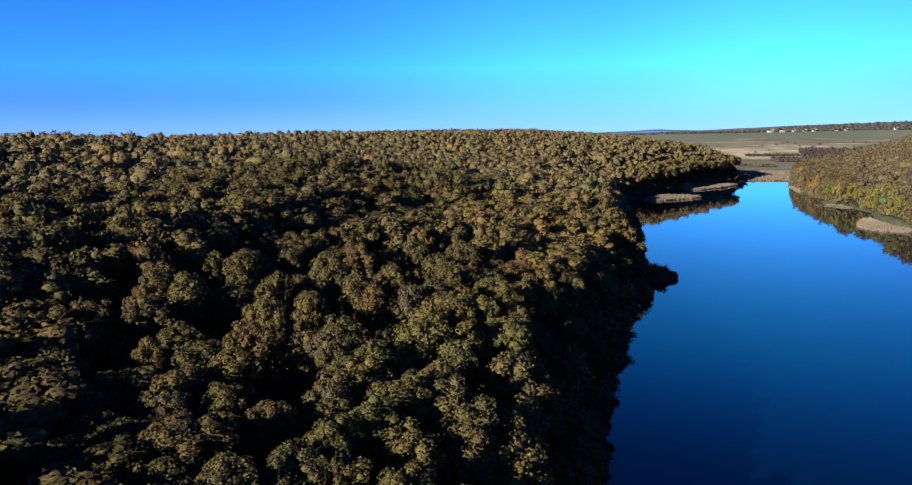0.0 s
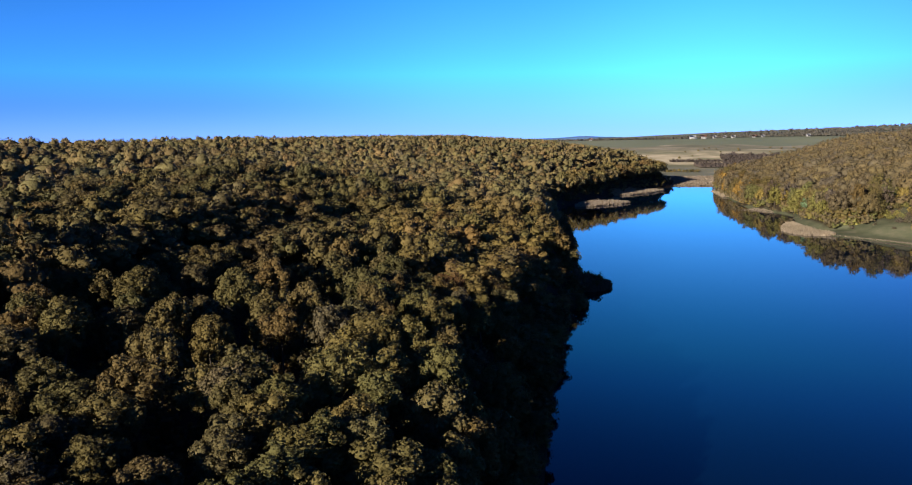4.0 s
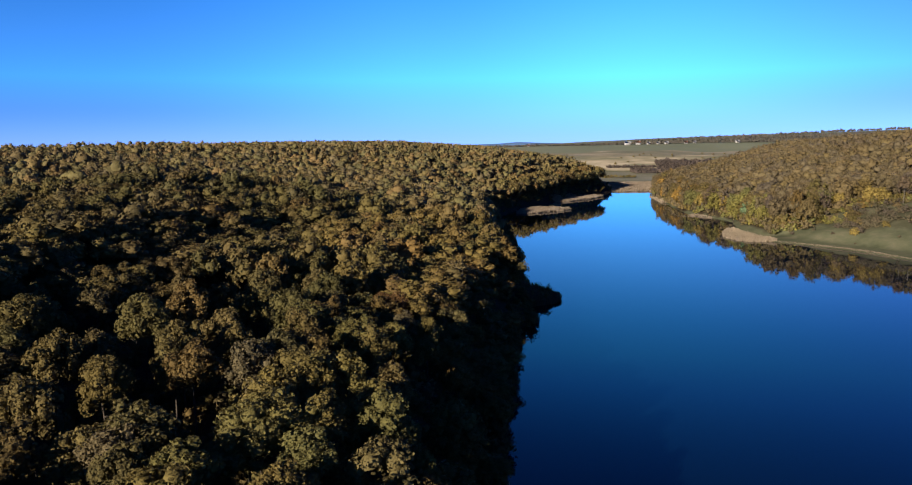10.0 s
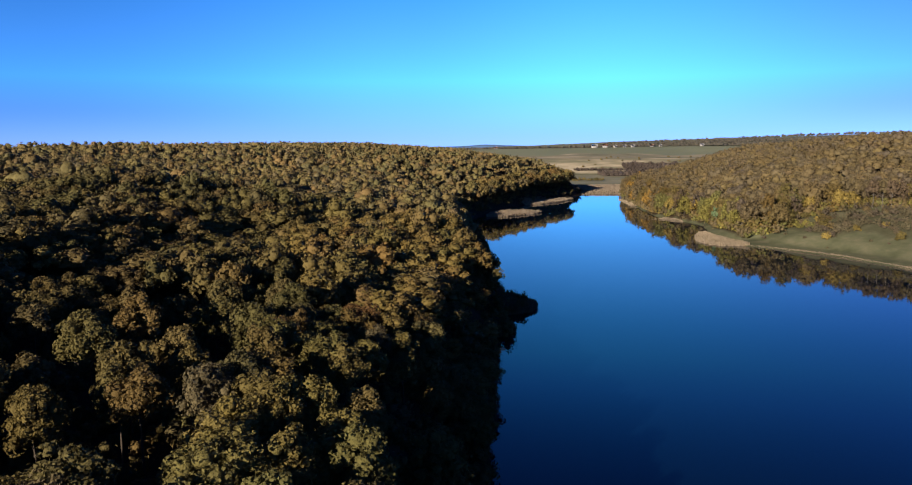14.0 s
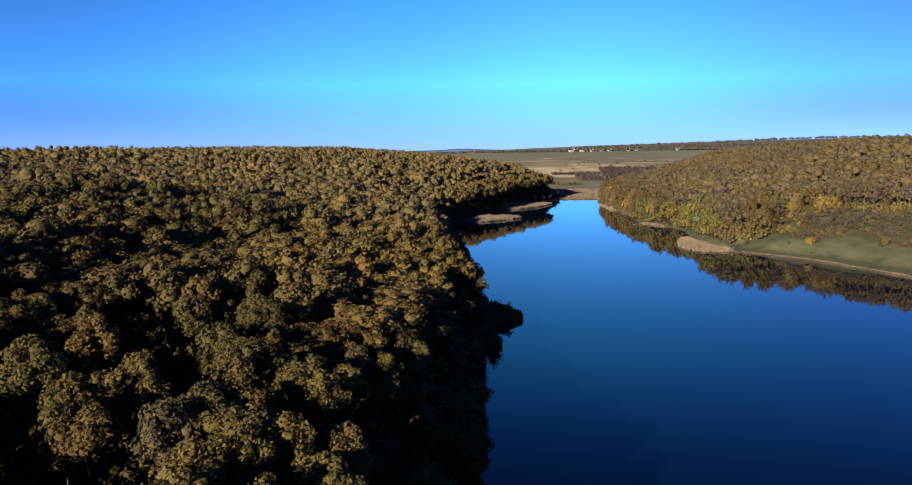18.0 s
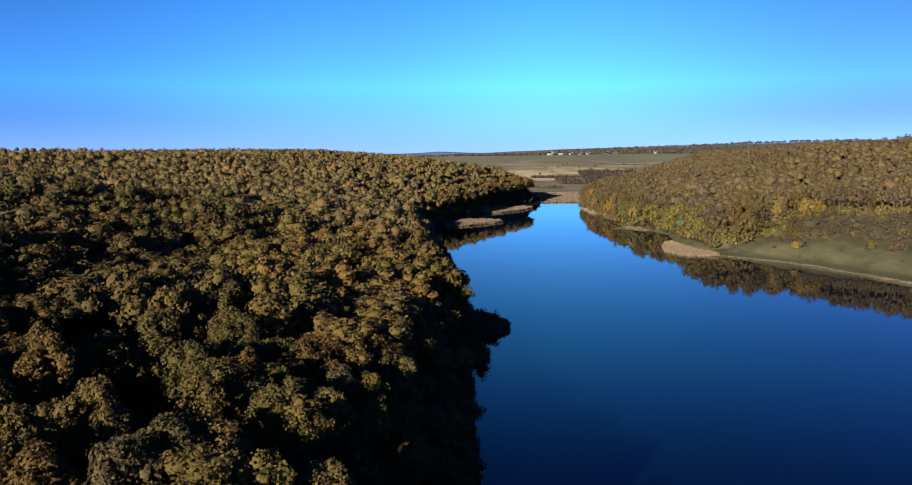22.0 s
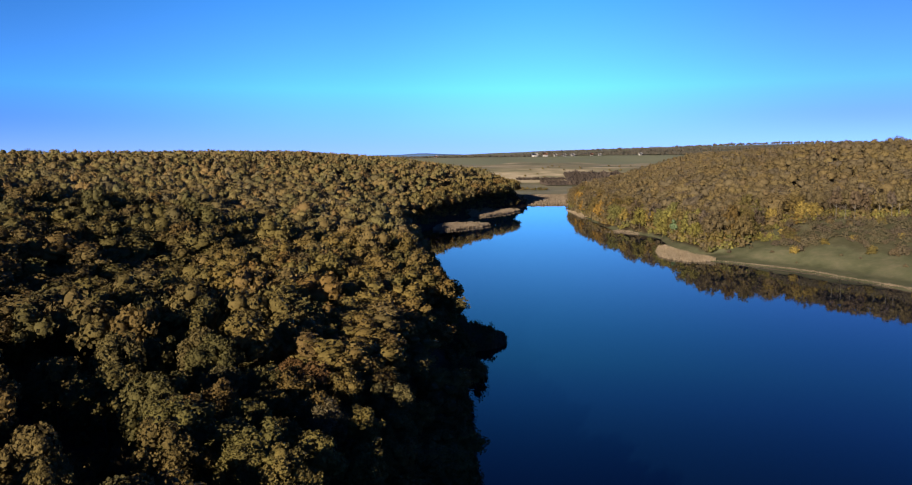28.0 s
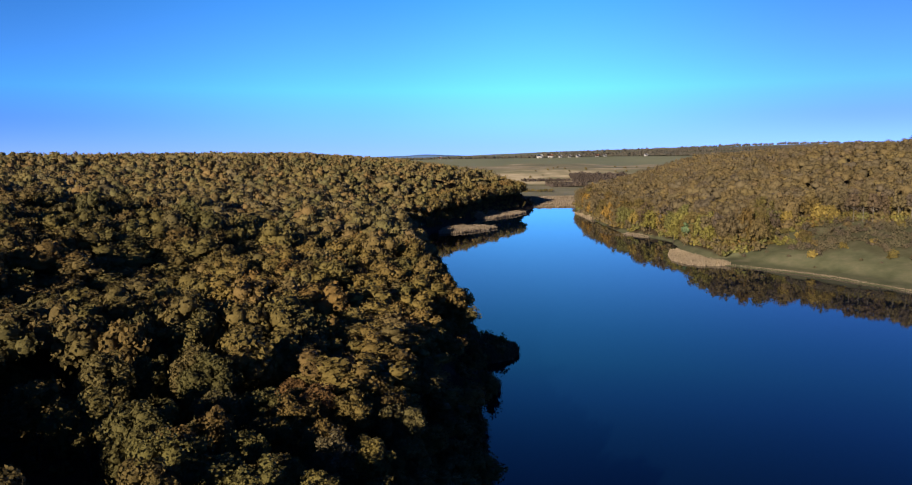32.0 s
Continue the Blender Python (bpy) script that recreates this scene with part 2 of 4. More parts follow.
def along(line, y):
    ys, xs = zip(*line)
    return np.interp(y, ys, xs)


def step(a, b, v):
    t = np.clip((v - a) / (b - a), 0, 1)
    return t * t * (3 - 2 * t)


def softmin(a, b, s):
    return -s * np.logaddexp(-a / s, -b / s)


def inland(x, y):
    """Metres inland of the left shore and of the right one."""
    return along(LEFT_SHORE, y) - x, x - along(RIGHT_SHORE, y)


WOOD_FRONT = [(112, 396), (126, 399), (133, 401), (141, 392), (147, 401), (155, 404), (163, 408), (168, 411), (176, 407), (186, 406), (195, 403), (203, 397),
              (212, 392), (230, 380), (260, 360), (300, 335), (420, 280)]
SHRUB_FRONT = [(112, 396), (138, 394), (146, 391), (149, 383), (152, 372), (157, 362), (166, 365), (172, 360), (174, 350), (180, 341), (184, 326), (192, 310),
               (205, 290), (240, 240), (420, 150)]


def front(line, x):
    xs, ys = zip(*line)
    return np.interp(x, xs, ys)


def rim(y):
    return np.interp(y, [300, 398, 470, 500, 540, 1200], [9, 9, 6, 6, 3.5, 3.5])


def swell(x, y):
    return 1.2 * np.sin(x * 0.031 + 1.0) * np.sin(y * 0.023) + 0.8 * np.sin(x * 0.011 - y * 0.017 + 2)


def height(x, y):
    x, y = np.asarray(x, float), np.asarray(y, float)
    dl, dr = inland(x, y)
    a = np.maximum(dl, 0)
    low_bank = step(330, 420, y)
    left = 0.4 + low_bank * 8 * (1 - np.exp(-a / 9)) + (1 - low_bank) * 10 * step(3, 18, a) + 0.115 * a + swell(x, y) * np.clip(a / 60, 0, 1)
    left = left + 9 * np.exp(-((x + 170) / 170) ** 2 - ((y - 900) / 260) ** 2) * step(0, 120, a)
    left = left - 4.5 * np.exp(-((x + 60) / 19) ** 2 - ((y - 150) / 64) ** 2) + 2.5 * np.exp(-a / 60) * (1 - np.exp(-a / 6)) * step(570, 670, y)
    left = left - 4.0 * step(125, 185, y) * (1 - step(250, 380, y)) * step(6, 22, a) * (1 - step(55, 95, a))
    left = left + 7 * step(540, 660, y) * step(8, 40, a) * (1 - 0.75 * step(80, 170, a))
    left = softmin(left, np.full_like(left, 39.0), 3.0) * (1 - step(1150, 1700, y))
    b = np.maximum(dr - np.where(y < 400, 14, 2), 0)
    right = 0.5 + 0.05 * np.clip(dr, 0, 14) + 0.10 * b + 4.5 * (1 - np.exp(-b / 22)) + (0.0004 + 0.0003 * step(480, 600, y) + 0.0007 * step(740, 840, y)) * b * b + 1.2 * (1 - np.exp(-b / 3)) + swell(x, y) * np.clip(b / 60, 0, 1)
    right = softmin(right, np.interp(y, [300, 520, 600, 680, 800, 1000, 1200], [45, 43.5, 41.3, 39, 35, 27, 14]), 3.0)
    field = np.interp(y, [0, 737, 745, 980, 1095, 1170, 1386, 1800, 2600, 5000], [0.5, 0.5, 0.9, 2.2, 4, 24, 40, 38, 36, 28])
    field = field + np.clip((x - 200) * 0.035, -10, 30) * step(1250, 1800, y) + 0.5 * swell(x * 0.6, y * 0.6) * step(850, 1100, y)
    bed = -3.0 * step(0, 12, np.minimum(-dl, -dr))
    low = np.where(y < 741, bed, field)
    out = np.where(dl > 0, np.maximum(left, np.where(y > 800, field, -9)), np.where(dr > 0, np.maximum(right, np.where(y > 800, field, -9)), low))
    return out


def canopy(x, y):
    """Height of the treetops over the near wood on the left bank."""
    a = np.maximum(inland(x, y)[0], 0)
    fall = 6.0 * step(108, 185, y) * (1 - 0.55 * step(25, 45, a)) + 3.0 * (1 - step(60, 95, y))
    fall = fall + 4.0 * (1 - step(5, 13, a)) * step(90, 104, y)
    return 8 + 15 * (1 - np.exp(-a / 7)) + 0.07 * a - fall


def ground_lines():
    xs = np.concatenate([[-4900, -3600, -2600, -1800, -1300, -950, -750, -600], np.arange(-500, -60, 10), np.arange(-60, 240, 3.5),
                         np.arange(240, 640, 12), [680, 750, 850, 1000, 1300, 1800, 2600, 3600, 4900]])
    ys = np.concatenate([[-4900, -3000, -1800, -1000, -600, -400, -250, -150], np.arange(-100, 780, 4.0), np.arange(780, 1500, 12),
                         [1520, 1600, 1700, 1800, 2000, 2300, 2700, 3300, 4000, 4900]])
    return xs, ys


def mesh_from(name, verts, faces):
    """A mesh from arrays: verts n x 3, faces m x k."""
    me = bpy.data.meshes.new(name)
    verts, faces = np.asarray(verts, np.float32), np.asarray(faces, np.int32)
    k = faces.shape[1]
    me.vertices.add(len(verts))
    me.vertices.foreach_set("co", verts.ravel())
    me.loops.add(faces.size)
    me.loops.foreach_set("vertex_index", faces.ravel())
    me.polygons.add(len(faces))
    me.polygons.foreach_set("loop_start", np.arange(len(faces), dtype=np.int32) * k)
    me.polygons.foreach_set("loop_total", np.full(len(faces), k, np.int32))
    me.update(calc_edges=True)
    return me


def build_ground():
    xs, ys = ground_lines()
    gx, gy = np.meshgrid(xs, ys)
    gz = height(gx, gy)
    nx, ny = len(xs), len(ys)
    i = (np.arange(ny - 1)[:, None] * nx + np.arange(nx - 1)[None]).ravel()
    me = mesh_from("ground", np.stack([gx, gy, gz], -1).reshape(-1, 3), np.stack([i, i + 1, i + nx + 1, i + nx], -1))
    me.polygons.foreach_set("use_smooth", np.ones(len(me.polygons), bool))
    # which growth covers the land: 0 leaf litter, 0.5 grass, 1 dry slope, 2 green field with haze in its colour
    dl, dr = inland(gx, gy)
    cover = np.where(dl > -4, 0.0, np.where((gy > front(WOOD_FRONT, gx)) & (dr > rim(gy) - 3) & (gy < 900), 0.0, np.where((gy > front(SHRUB_FRONT, gx) + 2) & (dr > 10) & (gy < 900), 0.34, 0.5)))
    cover = np.where((gy > 900) & (dl < 0) & ((dr < 0) | (gy > 1000)), 0.5 + 0.5 * step(1080, 1110, gy) , cover)
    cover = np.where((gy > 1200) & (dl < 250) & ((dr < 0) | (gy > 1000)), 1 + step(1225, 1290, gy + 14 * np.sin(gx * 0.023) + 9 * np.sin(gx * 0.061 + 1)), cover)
    cover = np.where((gy > 741) & (gy < 1085) & (dl < 0) & (dr < 0), np.where(gy > 858, 1.34, 0.78), cover)
    at = me.attributes.new("cover", "FLOAT", "POINT")
    at.data.foreach_set("value", cover.astype(np.float32).ravel())
    m, n, l, b = shader("ground_cover", 0.95, 0.05)
    attr = n.new("ShaderNodeAttribute")
    attr.attribute_name = "cover"
    litter = ramp(n, [(0.3, (0.017, 0.013, 0.008)), (0.7, (0.038, 0.028, 0.017))])
    grass = ramp(n, [(0.3, (0.044, 0.050, 0.027)), (0.52, (0.068, 0.071, 0.041)), (0.72, (0.102, 0.094, 0.060))])
    # field green, paled and greyed by putting distance haze into the colour
    hazy_field = ramp(n, [(0.3, (0.104, 0.116, 0.078)), (0.7, (0.132, 0.140, 0.092))])
    l.new(noise_at(n, l, 0.012, 6, 0.6), hazy_field.inputs[0])
    dry = ramp(n, [(0.36, (0.096, 0.096, 0.064)), (0.5, (0.150, 0.134, 0.092)), (0.64, (0.260, 0.222, 0.160))])
    l.new(noise_at(n, l, 0.8, 5), litter.inputs[0])
    l.new(noise_at(n, l, 0.11, 9, 0.68), grass.inputs[0])
    spot_, squeeze, streaks = n.new("ShaderNodeNewGeometry"), n.new("ShaderNodeVectorMath"), n.new("ShaderNodeTexNoise")
    squeeze.operation, squeeze.inputs[1].default_value = "MULTIPLY", (0.32, 1.0, 0.6)
    streaks.inputs["Scale"].default_value, streaks.inputs["Detail"].default_value, streaks.inputs["Roughness"].default_value = 0.04, 8, 0.62
    l.new(spot_.outputs["Position"], squeeze.inputs[0])
    l.new(squeeze.outputs[0], streaks.inputs["Vector"])
    l.new(streaks.outputs["Fac"], dry.inputs[0])
    fac = attr.outputs["Fac"]

    def blend(a, c, lo, hi):
        r = n.new("ShaderNodeMapRange")
        r.inputs["From Min"].default_value, r.inputs["From Max"].default_value = lo, hi
        l.new(fac, r.inputs["Value"])
        x = n.new("ShaderNodeMix")
        x.data_type = "RGBA"
        l.new(r.outputs[0], x.inputs[0])
        l.new(a, x.inputs[6])
        l.new(c, x.inputs[7])
        return x.outputs[2]

    l.new(blend(blend(blend(litter.outputs[0], grass.outputs[0], 0.1, 0.45), dry.outputs[0], 0.55, 0.95), hazy_field.outputs[0], 1.2, 1.5), b.inputs["Base Color"])
    me.materials.append(m)
    tagged(new("ground", me), "rolling ground of leaf litter, grass and dry slopes", "ground", kind="structure")


build_ground()

lake = mesh_from("water", [(-200, -900, 0), (400, -900, 0), (400, 760, 0), (-200, 760, 0)], [(0, 1, 2, 3)])
lake.materials.append(water_mat)
tagged(new("water", lake), "still dark blue lake water mirroring the sky", "lake", kind="structure")


# ---------------------------------------------------------------- foliage
def dome_grid(n):
    """A ball without its underside, from five faces of a cube: unit directions and quads."""
    g = np.linspace(-1, 1, n + 1)
    g = np.tan(g * math.pi / 4)
    u, v = np.meshgrid(g, g)
    one = np.ones_like(u)
    sheets = [(u, v, one), (u, -one, v), (-u, one, v), (one, u, v), (-one, -u, v)]
    dirs = np.concatenate([np.stack(f, -1).reshape(-1, 3) for f in sheets])
    i = (np.arange(n)[:, None] * (n + 1) + np.arange(n)[None]).ravel()
    quad = np.stack([i, i + 1, i + n + 2, i + n + 1], -1)
    faces = np.concatenate([quad + k * (n + 1) ** 2 for k in range(5)])
    dirs /= np.linalg.norm(dirs, axis=1, keepdims=True)
    _, first, back = np.unique(dirs.round(5), axis=0, return_index=True, return_inverse=True)
    return dirs[first], back.ravel()[faces]


def crown_shape(rng, clumps, leaves, size, radius, tall, rise, grid, full=0.9, loose=0.0):
    """One crown: rounded clumps of foliage set round a core, each rough with leaf sprays. Origin at the foot of the tree.
    Gives vertices and quads."""
    i = np.arange(clumps)
    up = 1 - 1.38 * (i + rng.uniform(0.2, 0.8, clumps)) / clumps
    turn = i * 2.39996 + rng.uniform(-0.5, 0.5, clumps)
    flat = np.sqrt(1 - np.clip(up, -1, 1) ** 2)
    k = np.stack([flat * np.cos(turn), flat * np.sin(turn), up], -1)
    wide = rng.uniform(0.24, 0.46, clumps) * min((20 / clumps) ** 0.45, 1.4)
    mid = k * (rng.uniform(0.62, 1.08, clumps) - 0.5 * wide)[:, None]
    mid = np.concatenate([mid, [(0, 0, -0.05)]])
    wide = np.append(wide, 0.52 if clumps > 9 else 0.66 if clumps > 4 else 0.8)
    scale = np.array([radius, radius, tall])
    ball = wide[:, None] * np.array([radius, radius, 0.5 * (tall + radius)]) * [1, 1, 0.86]
    dirs, faces = dome_grid(grid)
    rough = rng.uniform(0.8 if clumps > 9 else 0.72, 1.14, (clumps + 1, len(dirs)))
    body = mid[:, None] * scale + dirs[None] * ball[:, None] * (rough * full)[:, :, None]
    faces = (faces[None] + (np.arange(clumps + 1) * len(dirs))[:, None, None]).reshape(-1, 4)
    own = rng.choice(clumps, leaves, p=wide[:-1] ** 2 / (wide[:-1] ** 2).sum())
    d = rng.normal(size=(leaves, 3)) + k[own] * 0.9 + [0, 0, 0.25]
    d /= np.linalg.norm(d, axis=1, keepdims=True)
    at = mid[own] * scale + d * ball[own] * rng.uniform(0.88 - loose, 1.14 + loose, leaves)[:, None]
    face = d + 0.5 * rng.normal(size=d.shape)
    face /= np.linalg.norm(face, axis=1, keepdims=True)
    u = np.cross(face, rng.normal(size=d.shape))
    u /= np.linalg.norm(u, axis=1, keepdims=True)
    v = np.cross(face, u)
    s = size * rng.uniform(0.6, 1.35, leaves)
    corners = []
    for p, c in ((-1, -0.55), (0.65, -1), (1, 0.6), (-0.6, 0.95)):
        jp, jc = p * rng.uniform(0.45, 1.15, leaves), c * rng.uniform(0.45, 1.15, leaves)
        corners.append(at + u * (jp * s * 0.5)[:, None] + v * (jc * s * 0.5)[:, None] - face * (0.2 * s * rng.uniform(-1, 1, leaves))[:, None])
    verts = np.concatenate([body.reshape(-1, 3), np.stack(corners, 1).reshape(-1, 3)]) + [0, 0, rise]
    quads = np.arange(leaves * 4).reshape(-1, 4) + body.size // 3
    return verts, np.concatenate([faces, quads])


def crown_mesh(name, shape, material):
    me = mesh_from(name, *shape)
    me.materials.append(material)
    return me


def quads_mesh(name, q, material):
    me = mesh_from(name, q.reshape(-1, 3), np.arange(len(q) * 4).reshape(-1, 4))
    me.materials.append(material)
    return me


def tube(verts, faces, points, radii, sides=6):
    """Adds a tapered limb through the points."""
    start = len(verts)
    for i, (p, r) in enumerate(zip(points, radii)):
        p = Vector(p)
        d = (Vector(points[min(i + 1, len(points) - 1)]) - Vector(points[max(i - 1, 0)])).normalized()
        a = d.orthogonal().normalized()
        b = d.cross(a)
        for j in range(sides):
            w = 2 * math.pi * j / sides
            verts.append(p + (a * math.cos(w) + b * math.sin(w)) * r)
    for i in range(len(points) - 1):
        for j in range(sides):
            k = (j + 1) % sides
            faces.append((start + i * sides + j, start + i * sides + k, start + (i + 1) * sides + k, start + (i + 1) * sides + j))


def trunk_mesh(rng, tall, radius, rise, limbs=7, thick=0.2, bark=None):
    verts, faces = [], []
    lean = rng.normal(size=2) * 0.25
    top = rise + tall * 0.45
    pts = [(0, 0, -0.8), (0.02, 0, 0.3), (lean[0] * 0.5, lean[1] * 0.5, rise * 0.5), (lean[0], lean[1], rise * 0.85), (lean[0] * 1.4, lean[1] * 1.4, top)]
    tube(verts, faces, pts, [thick * 1.7, thick * 1.15, thick, thick * 0.75, thick * 0.2], 7)
    for i in range(limbs):
        w = 2.4 * i + rng.uniform(0, 1)
        z = rise * rng.uniform(0.55, 0.95)
        out = radius * rng.uniform(0.55, 0.85)
        up = rng.uniform(0.15, 0.7) * tall
        tube(verts, faces, [(lean[0], lean[1], z), (math.cos(w) * out * 0.45, math.sin(w) * out * 0.45, z + up * 0.45),
                            (math.cos(w) * out, math.sin(w) * out, z + up)], [thick * 0.45, thick * 0.3, thick * 0.1], 5)
    me = mesh_from("trunk", [tuple(v) for v in verts], faces)
    me.materials.append(bark or BARK)
    return me


def make_tree(name, seed, radius, tall, rise, material, clumps=26, leaves=2000, size=0.37, grid=2, thick=0.13, label="", category="tree", group="", full=0.66, bark=None, loose=0.0):
    rng = np.random.default_rng(seed)
    root = tagged(new(name), label, category, group)
    trunk = new("trunk", trunk_mesh(rng, tall, radius, rise, thick=thick, bark=bark))
    crown = new("crown", crown_mesh("crown", crown_shape(rng, clumps, leaves, size, radius, tall, rise, grid, full, loose), material))
    trunk.parent = crown.parent = root
    return root


def place_copies(models, spots, rng, low=0.66, high=1.26, crowned=False):
    """Sets one copy of a model at each spot; the models themselves take the first spots. crowned: up to the canopy of the near wood."""
    for i, (x, y) in enumerate(spots):
        z = float(height(x, y)) - 0.05
        s = rng.uniform(low, high)
        tall = s * rng.uniform(0.9, 1.1)
        if crowned:
            tall = rng.uniform(0.9, 1.06) * float(np.clip((canopy(x, y) - z) / 12.4, 0.55, 1.45))
            s *= 0.6 + 0.4 * tall
        elif x < 50 and y < 500:
            edge = 0.66 + 0.34 * float(step(2, 20, along(LEFT_SHORE, y) - x))
            s, tall = s * edge, tall * edge
        m = Matrix.LocRotScale((x, y, z), Euler((0, 0, rng.uniform(0, 6.28))), (s, s, tall))
        if i < len(models):
            models[i].matrix_basis = m
        else:
            twin = copy_thing(models[i % len(models)], m)
            twin.matrix_basis = m


def scatter(x0, x1, y0, y1, gap, rng):
    """A jittered grid of spots."""
    gx, gy = np.meshgrid(np.arange(x0, x1, gap), np.arange(y0, y1, gap * 0.9))
    gx = gx + (np.arange(gx.shape[0])[:, None] % 2) * gap * 0.5
    p = np.stack([gx.ravel(), gy.ravel()], -1)
    return p + rng.uniform(-0.36, 0.36, p.shape) * gap


def woods(name, label, spots, lods, material, rng, low=0.74, high=1.24, crowned=False):
    """Many trees joined into one body of foliage; lods: the crowns to choose from."""
    verts, faces, tones, base = [], [], [], 0
    z = height(spots[:, 0], spots[:, 1])
    turn, grow, flat = rng.uniform(0, 6.28, len(spots)), rng.uniform(low, high, len(spots)), rng.uniform(0.88, 1.15, len(spots))
    edge = along(LEFT_SHORE, spots[:, 1]) - spots[:, 0]
    rising = np.where(spots[:, 1] > 470, 0.74 + 0.26 * step(24, 64, edge), 0.72 + 0.28 * step(2, 20, edge))
    grow = np.where((edge > 0) & (spots[:, 1] < 745), grow * rising, grow)
    if crowned:
        flat = flat * np.clip((canopy(spots[:, 0], spots[:, 1]) - z) / 12.4, 0.6, 1.4) ** ((1 - step(215, 270, spots[:, 1])) * (1 - step(70, 110, edge))) / np.where(spots[:, 1] < 270, grow ** 0.7, 1)
    which, tone = rng.integers(0, len(lods), len(spots)), rng.uniform(0, 1, len(spots))
    for k, (q, f) in enumerate(lods):
        i = np.nonzero(which == k)[0]
        if not len(i):
            continue
        c, s = np.cos(turn[i])[:, None], np.sin(turn[i])[:, None]
        g, long = grow[i][:, None], rng.uniform(0.82, 1.22, len(i))[:, None]
        x = (q[None, :, 0] * c * long - q[None, :, 1] * s / long) * g + spots[i, 0][:, None]
        y = (q[None, :, 0] * s * long + q[None, :, 1] * c / long) * g + spots[i, 1][:, None]
        h = q[None, :, 2] * g * flat[i][:, None] + z[i][:, None]
        verts.append(np.stack([x, y, h], -1).reshape(-1, 3))
        faces.append((f[None] + (np.arange(len(i)) * len(q))[:, None, None] + base).reshape(-1, 4))
        tones.append(np.repeat(tone[i], len(q)))
        base += len(i) * len(q)
    me = mesh_from(name, np.concatenate(verts), np.concatenate(faces))
    me.materials.append(material)
    at = me.attributes.new("tone", "FLOAT", "POINT")
    at.data.foreach_set("value", np.concatenate(tones).astype(np.float32))
    return tagged(new(name, me), label, "woodland", kind="stuff")


rng = np.random.default_rng(7)


def lod(seeds, grid, leaves, size, radius=3.5, tall=3.9, rise=8.6, clumps=11, full=0.9, loose=0.0):
    return [crown_shape(np.random.default_rng(k), clumps, leaves, size, radius * (0.82 + 0.06 * (k % 7)), tall, rise, grid, full, loose) for k in range(*seeds)]


# the wood on the left bank
spots = scatter(-480, 100, -70, 330, 5.7, rng)
spots = np.concatenate([spots, scatter(-480, 100, 333, 620, 6.6, rng)])
spots = np.concatenate([spots, scatter(-480, 100, 624, 1080, 9.2, rng)])
dl, dr = inland(spots[:, 0], spots[:, 1])
glade = np.sin(spots[:, 0] * 0.19 + 1.3 * np.sin(spots[:, 1] * 0.07)) * np.sin(spots[:, 1] * 0.15 + np.sin(spots[:, 0] * 0.11))
thin = (0.22 + 0.2 * (1 - step(50, 64, dl)) * step(100, 112, spots[:, 1])) * step(26, 36, dl) * (1 - step(75, 95, dl)) * step(55, 75, spots[:, 1]) * (1 - step(165, 190, spots[:, 1]))
gone = rng.uniform(0, 1, len(spots)) < thin + (0.09 + 0.16 * np.clip(glade, 0, 1)) * (1 - 0.75 * step(165, 200, spots[:, 1])) + 0.5 * np.exp(-((spots[:, 0] + 62) / 24) ** 2 - ((spots[:, 1] - 140) / 52) ** 2)
wood = spots[(dl > np.where(spots[:, 1] > 200, 6.8, 0.8)) & (dl < 300 + 80 * step(500, 700, spots[:, 1])) & ~gone & (spots[:, 0] > -(spots[:, 1] + 30) * 1.1)]
GLADES = [(-73, 210), (-65, 190), (-60, 174), (-70, 162), (-56, 150), (-51, 144), (-37, 130), (-34, 126), (-29, 158), (-24, 128), (-20, 126), (-22, 133),
          (-15, 134), (-16, 129), (-55, 108), (-48, 101), (-42, 96), (-63, 97), (-56, 86), (-83, 137), (-72, 122), (-24, 118), (-19, 107), (-68, 169), (-57, 162),
          (-21, 118), (-18, 133), (-69, 137), (-59, 123), (-31, 122), (-27, 122), (-16, 112), (-76, 222), (-80, 243), (-86, 232), (-93, 243), (-78, 208),
          (-62, 119), (-58, 113), (-57, 120), (-53, 102), (-50, 96), (-46, 93), (-48, 100), (-44, 97), (-44, 104), (-40, 94), (-65, 155), (-57, 147), (-48, 140)]
MARKED = {"yellow": [(-21, 138), (-28, 97), (-31, 106), (-28, 67), (-50, 180)], "red": [(-35, 174), (-30, 166)], "grey": [(-26, 147), (-45, 85), (-53, 62), (-41, 111)],
          "olive": [(-39, 117), (-52, 112), (-44, 88), (-47, 148), (-57, 190), (-46, 170), (-42, 143), (-47, 122), (-49, 174), (-40, 132), (-54, 119), (-79, 139),
                    (-55, 82), (-48, 109), (-52, 129), (-64, 143), (-65, 129), (-56, 155), (-74, 111), (-57, 104), (-58, 92), (-42, 81), (-49, 86)],
          "tawny": [(-24, 105), (-35, 98), (-30, 110), (-20, 91), (-28, 83), (-33, 160), (-32, 136), (-41, 139), (-35, 155), (-36, 137), (-20, 176), (-31, 74), (-19, 78),
                    (-16, 90), (-28, 128), (-22, 100), (-31, 141), (-35, 104), (-26, 134), (-34, 111), (-30, 77)]}


def apart_from(p, others, gap):
    return np.min(np.hypot(p[:, :1] - np.array(others)[:, 0], p[:, 1:] - np.array(others)[:, 1]), 1) > gap


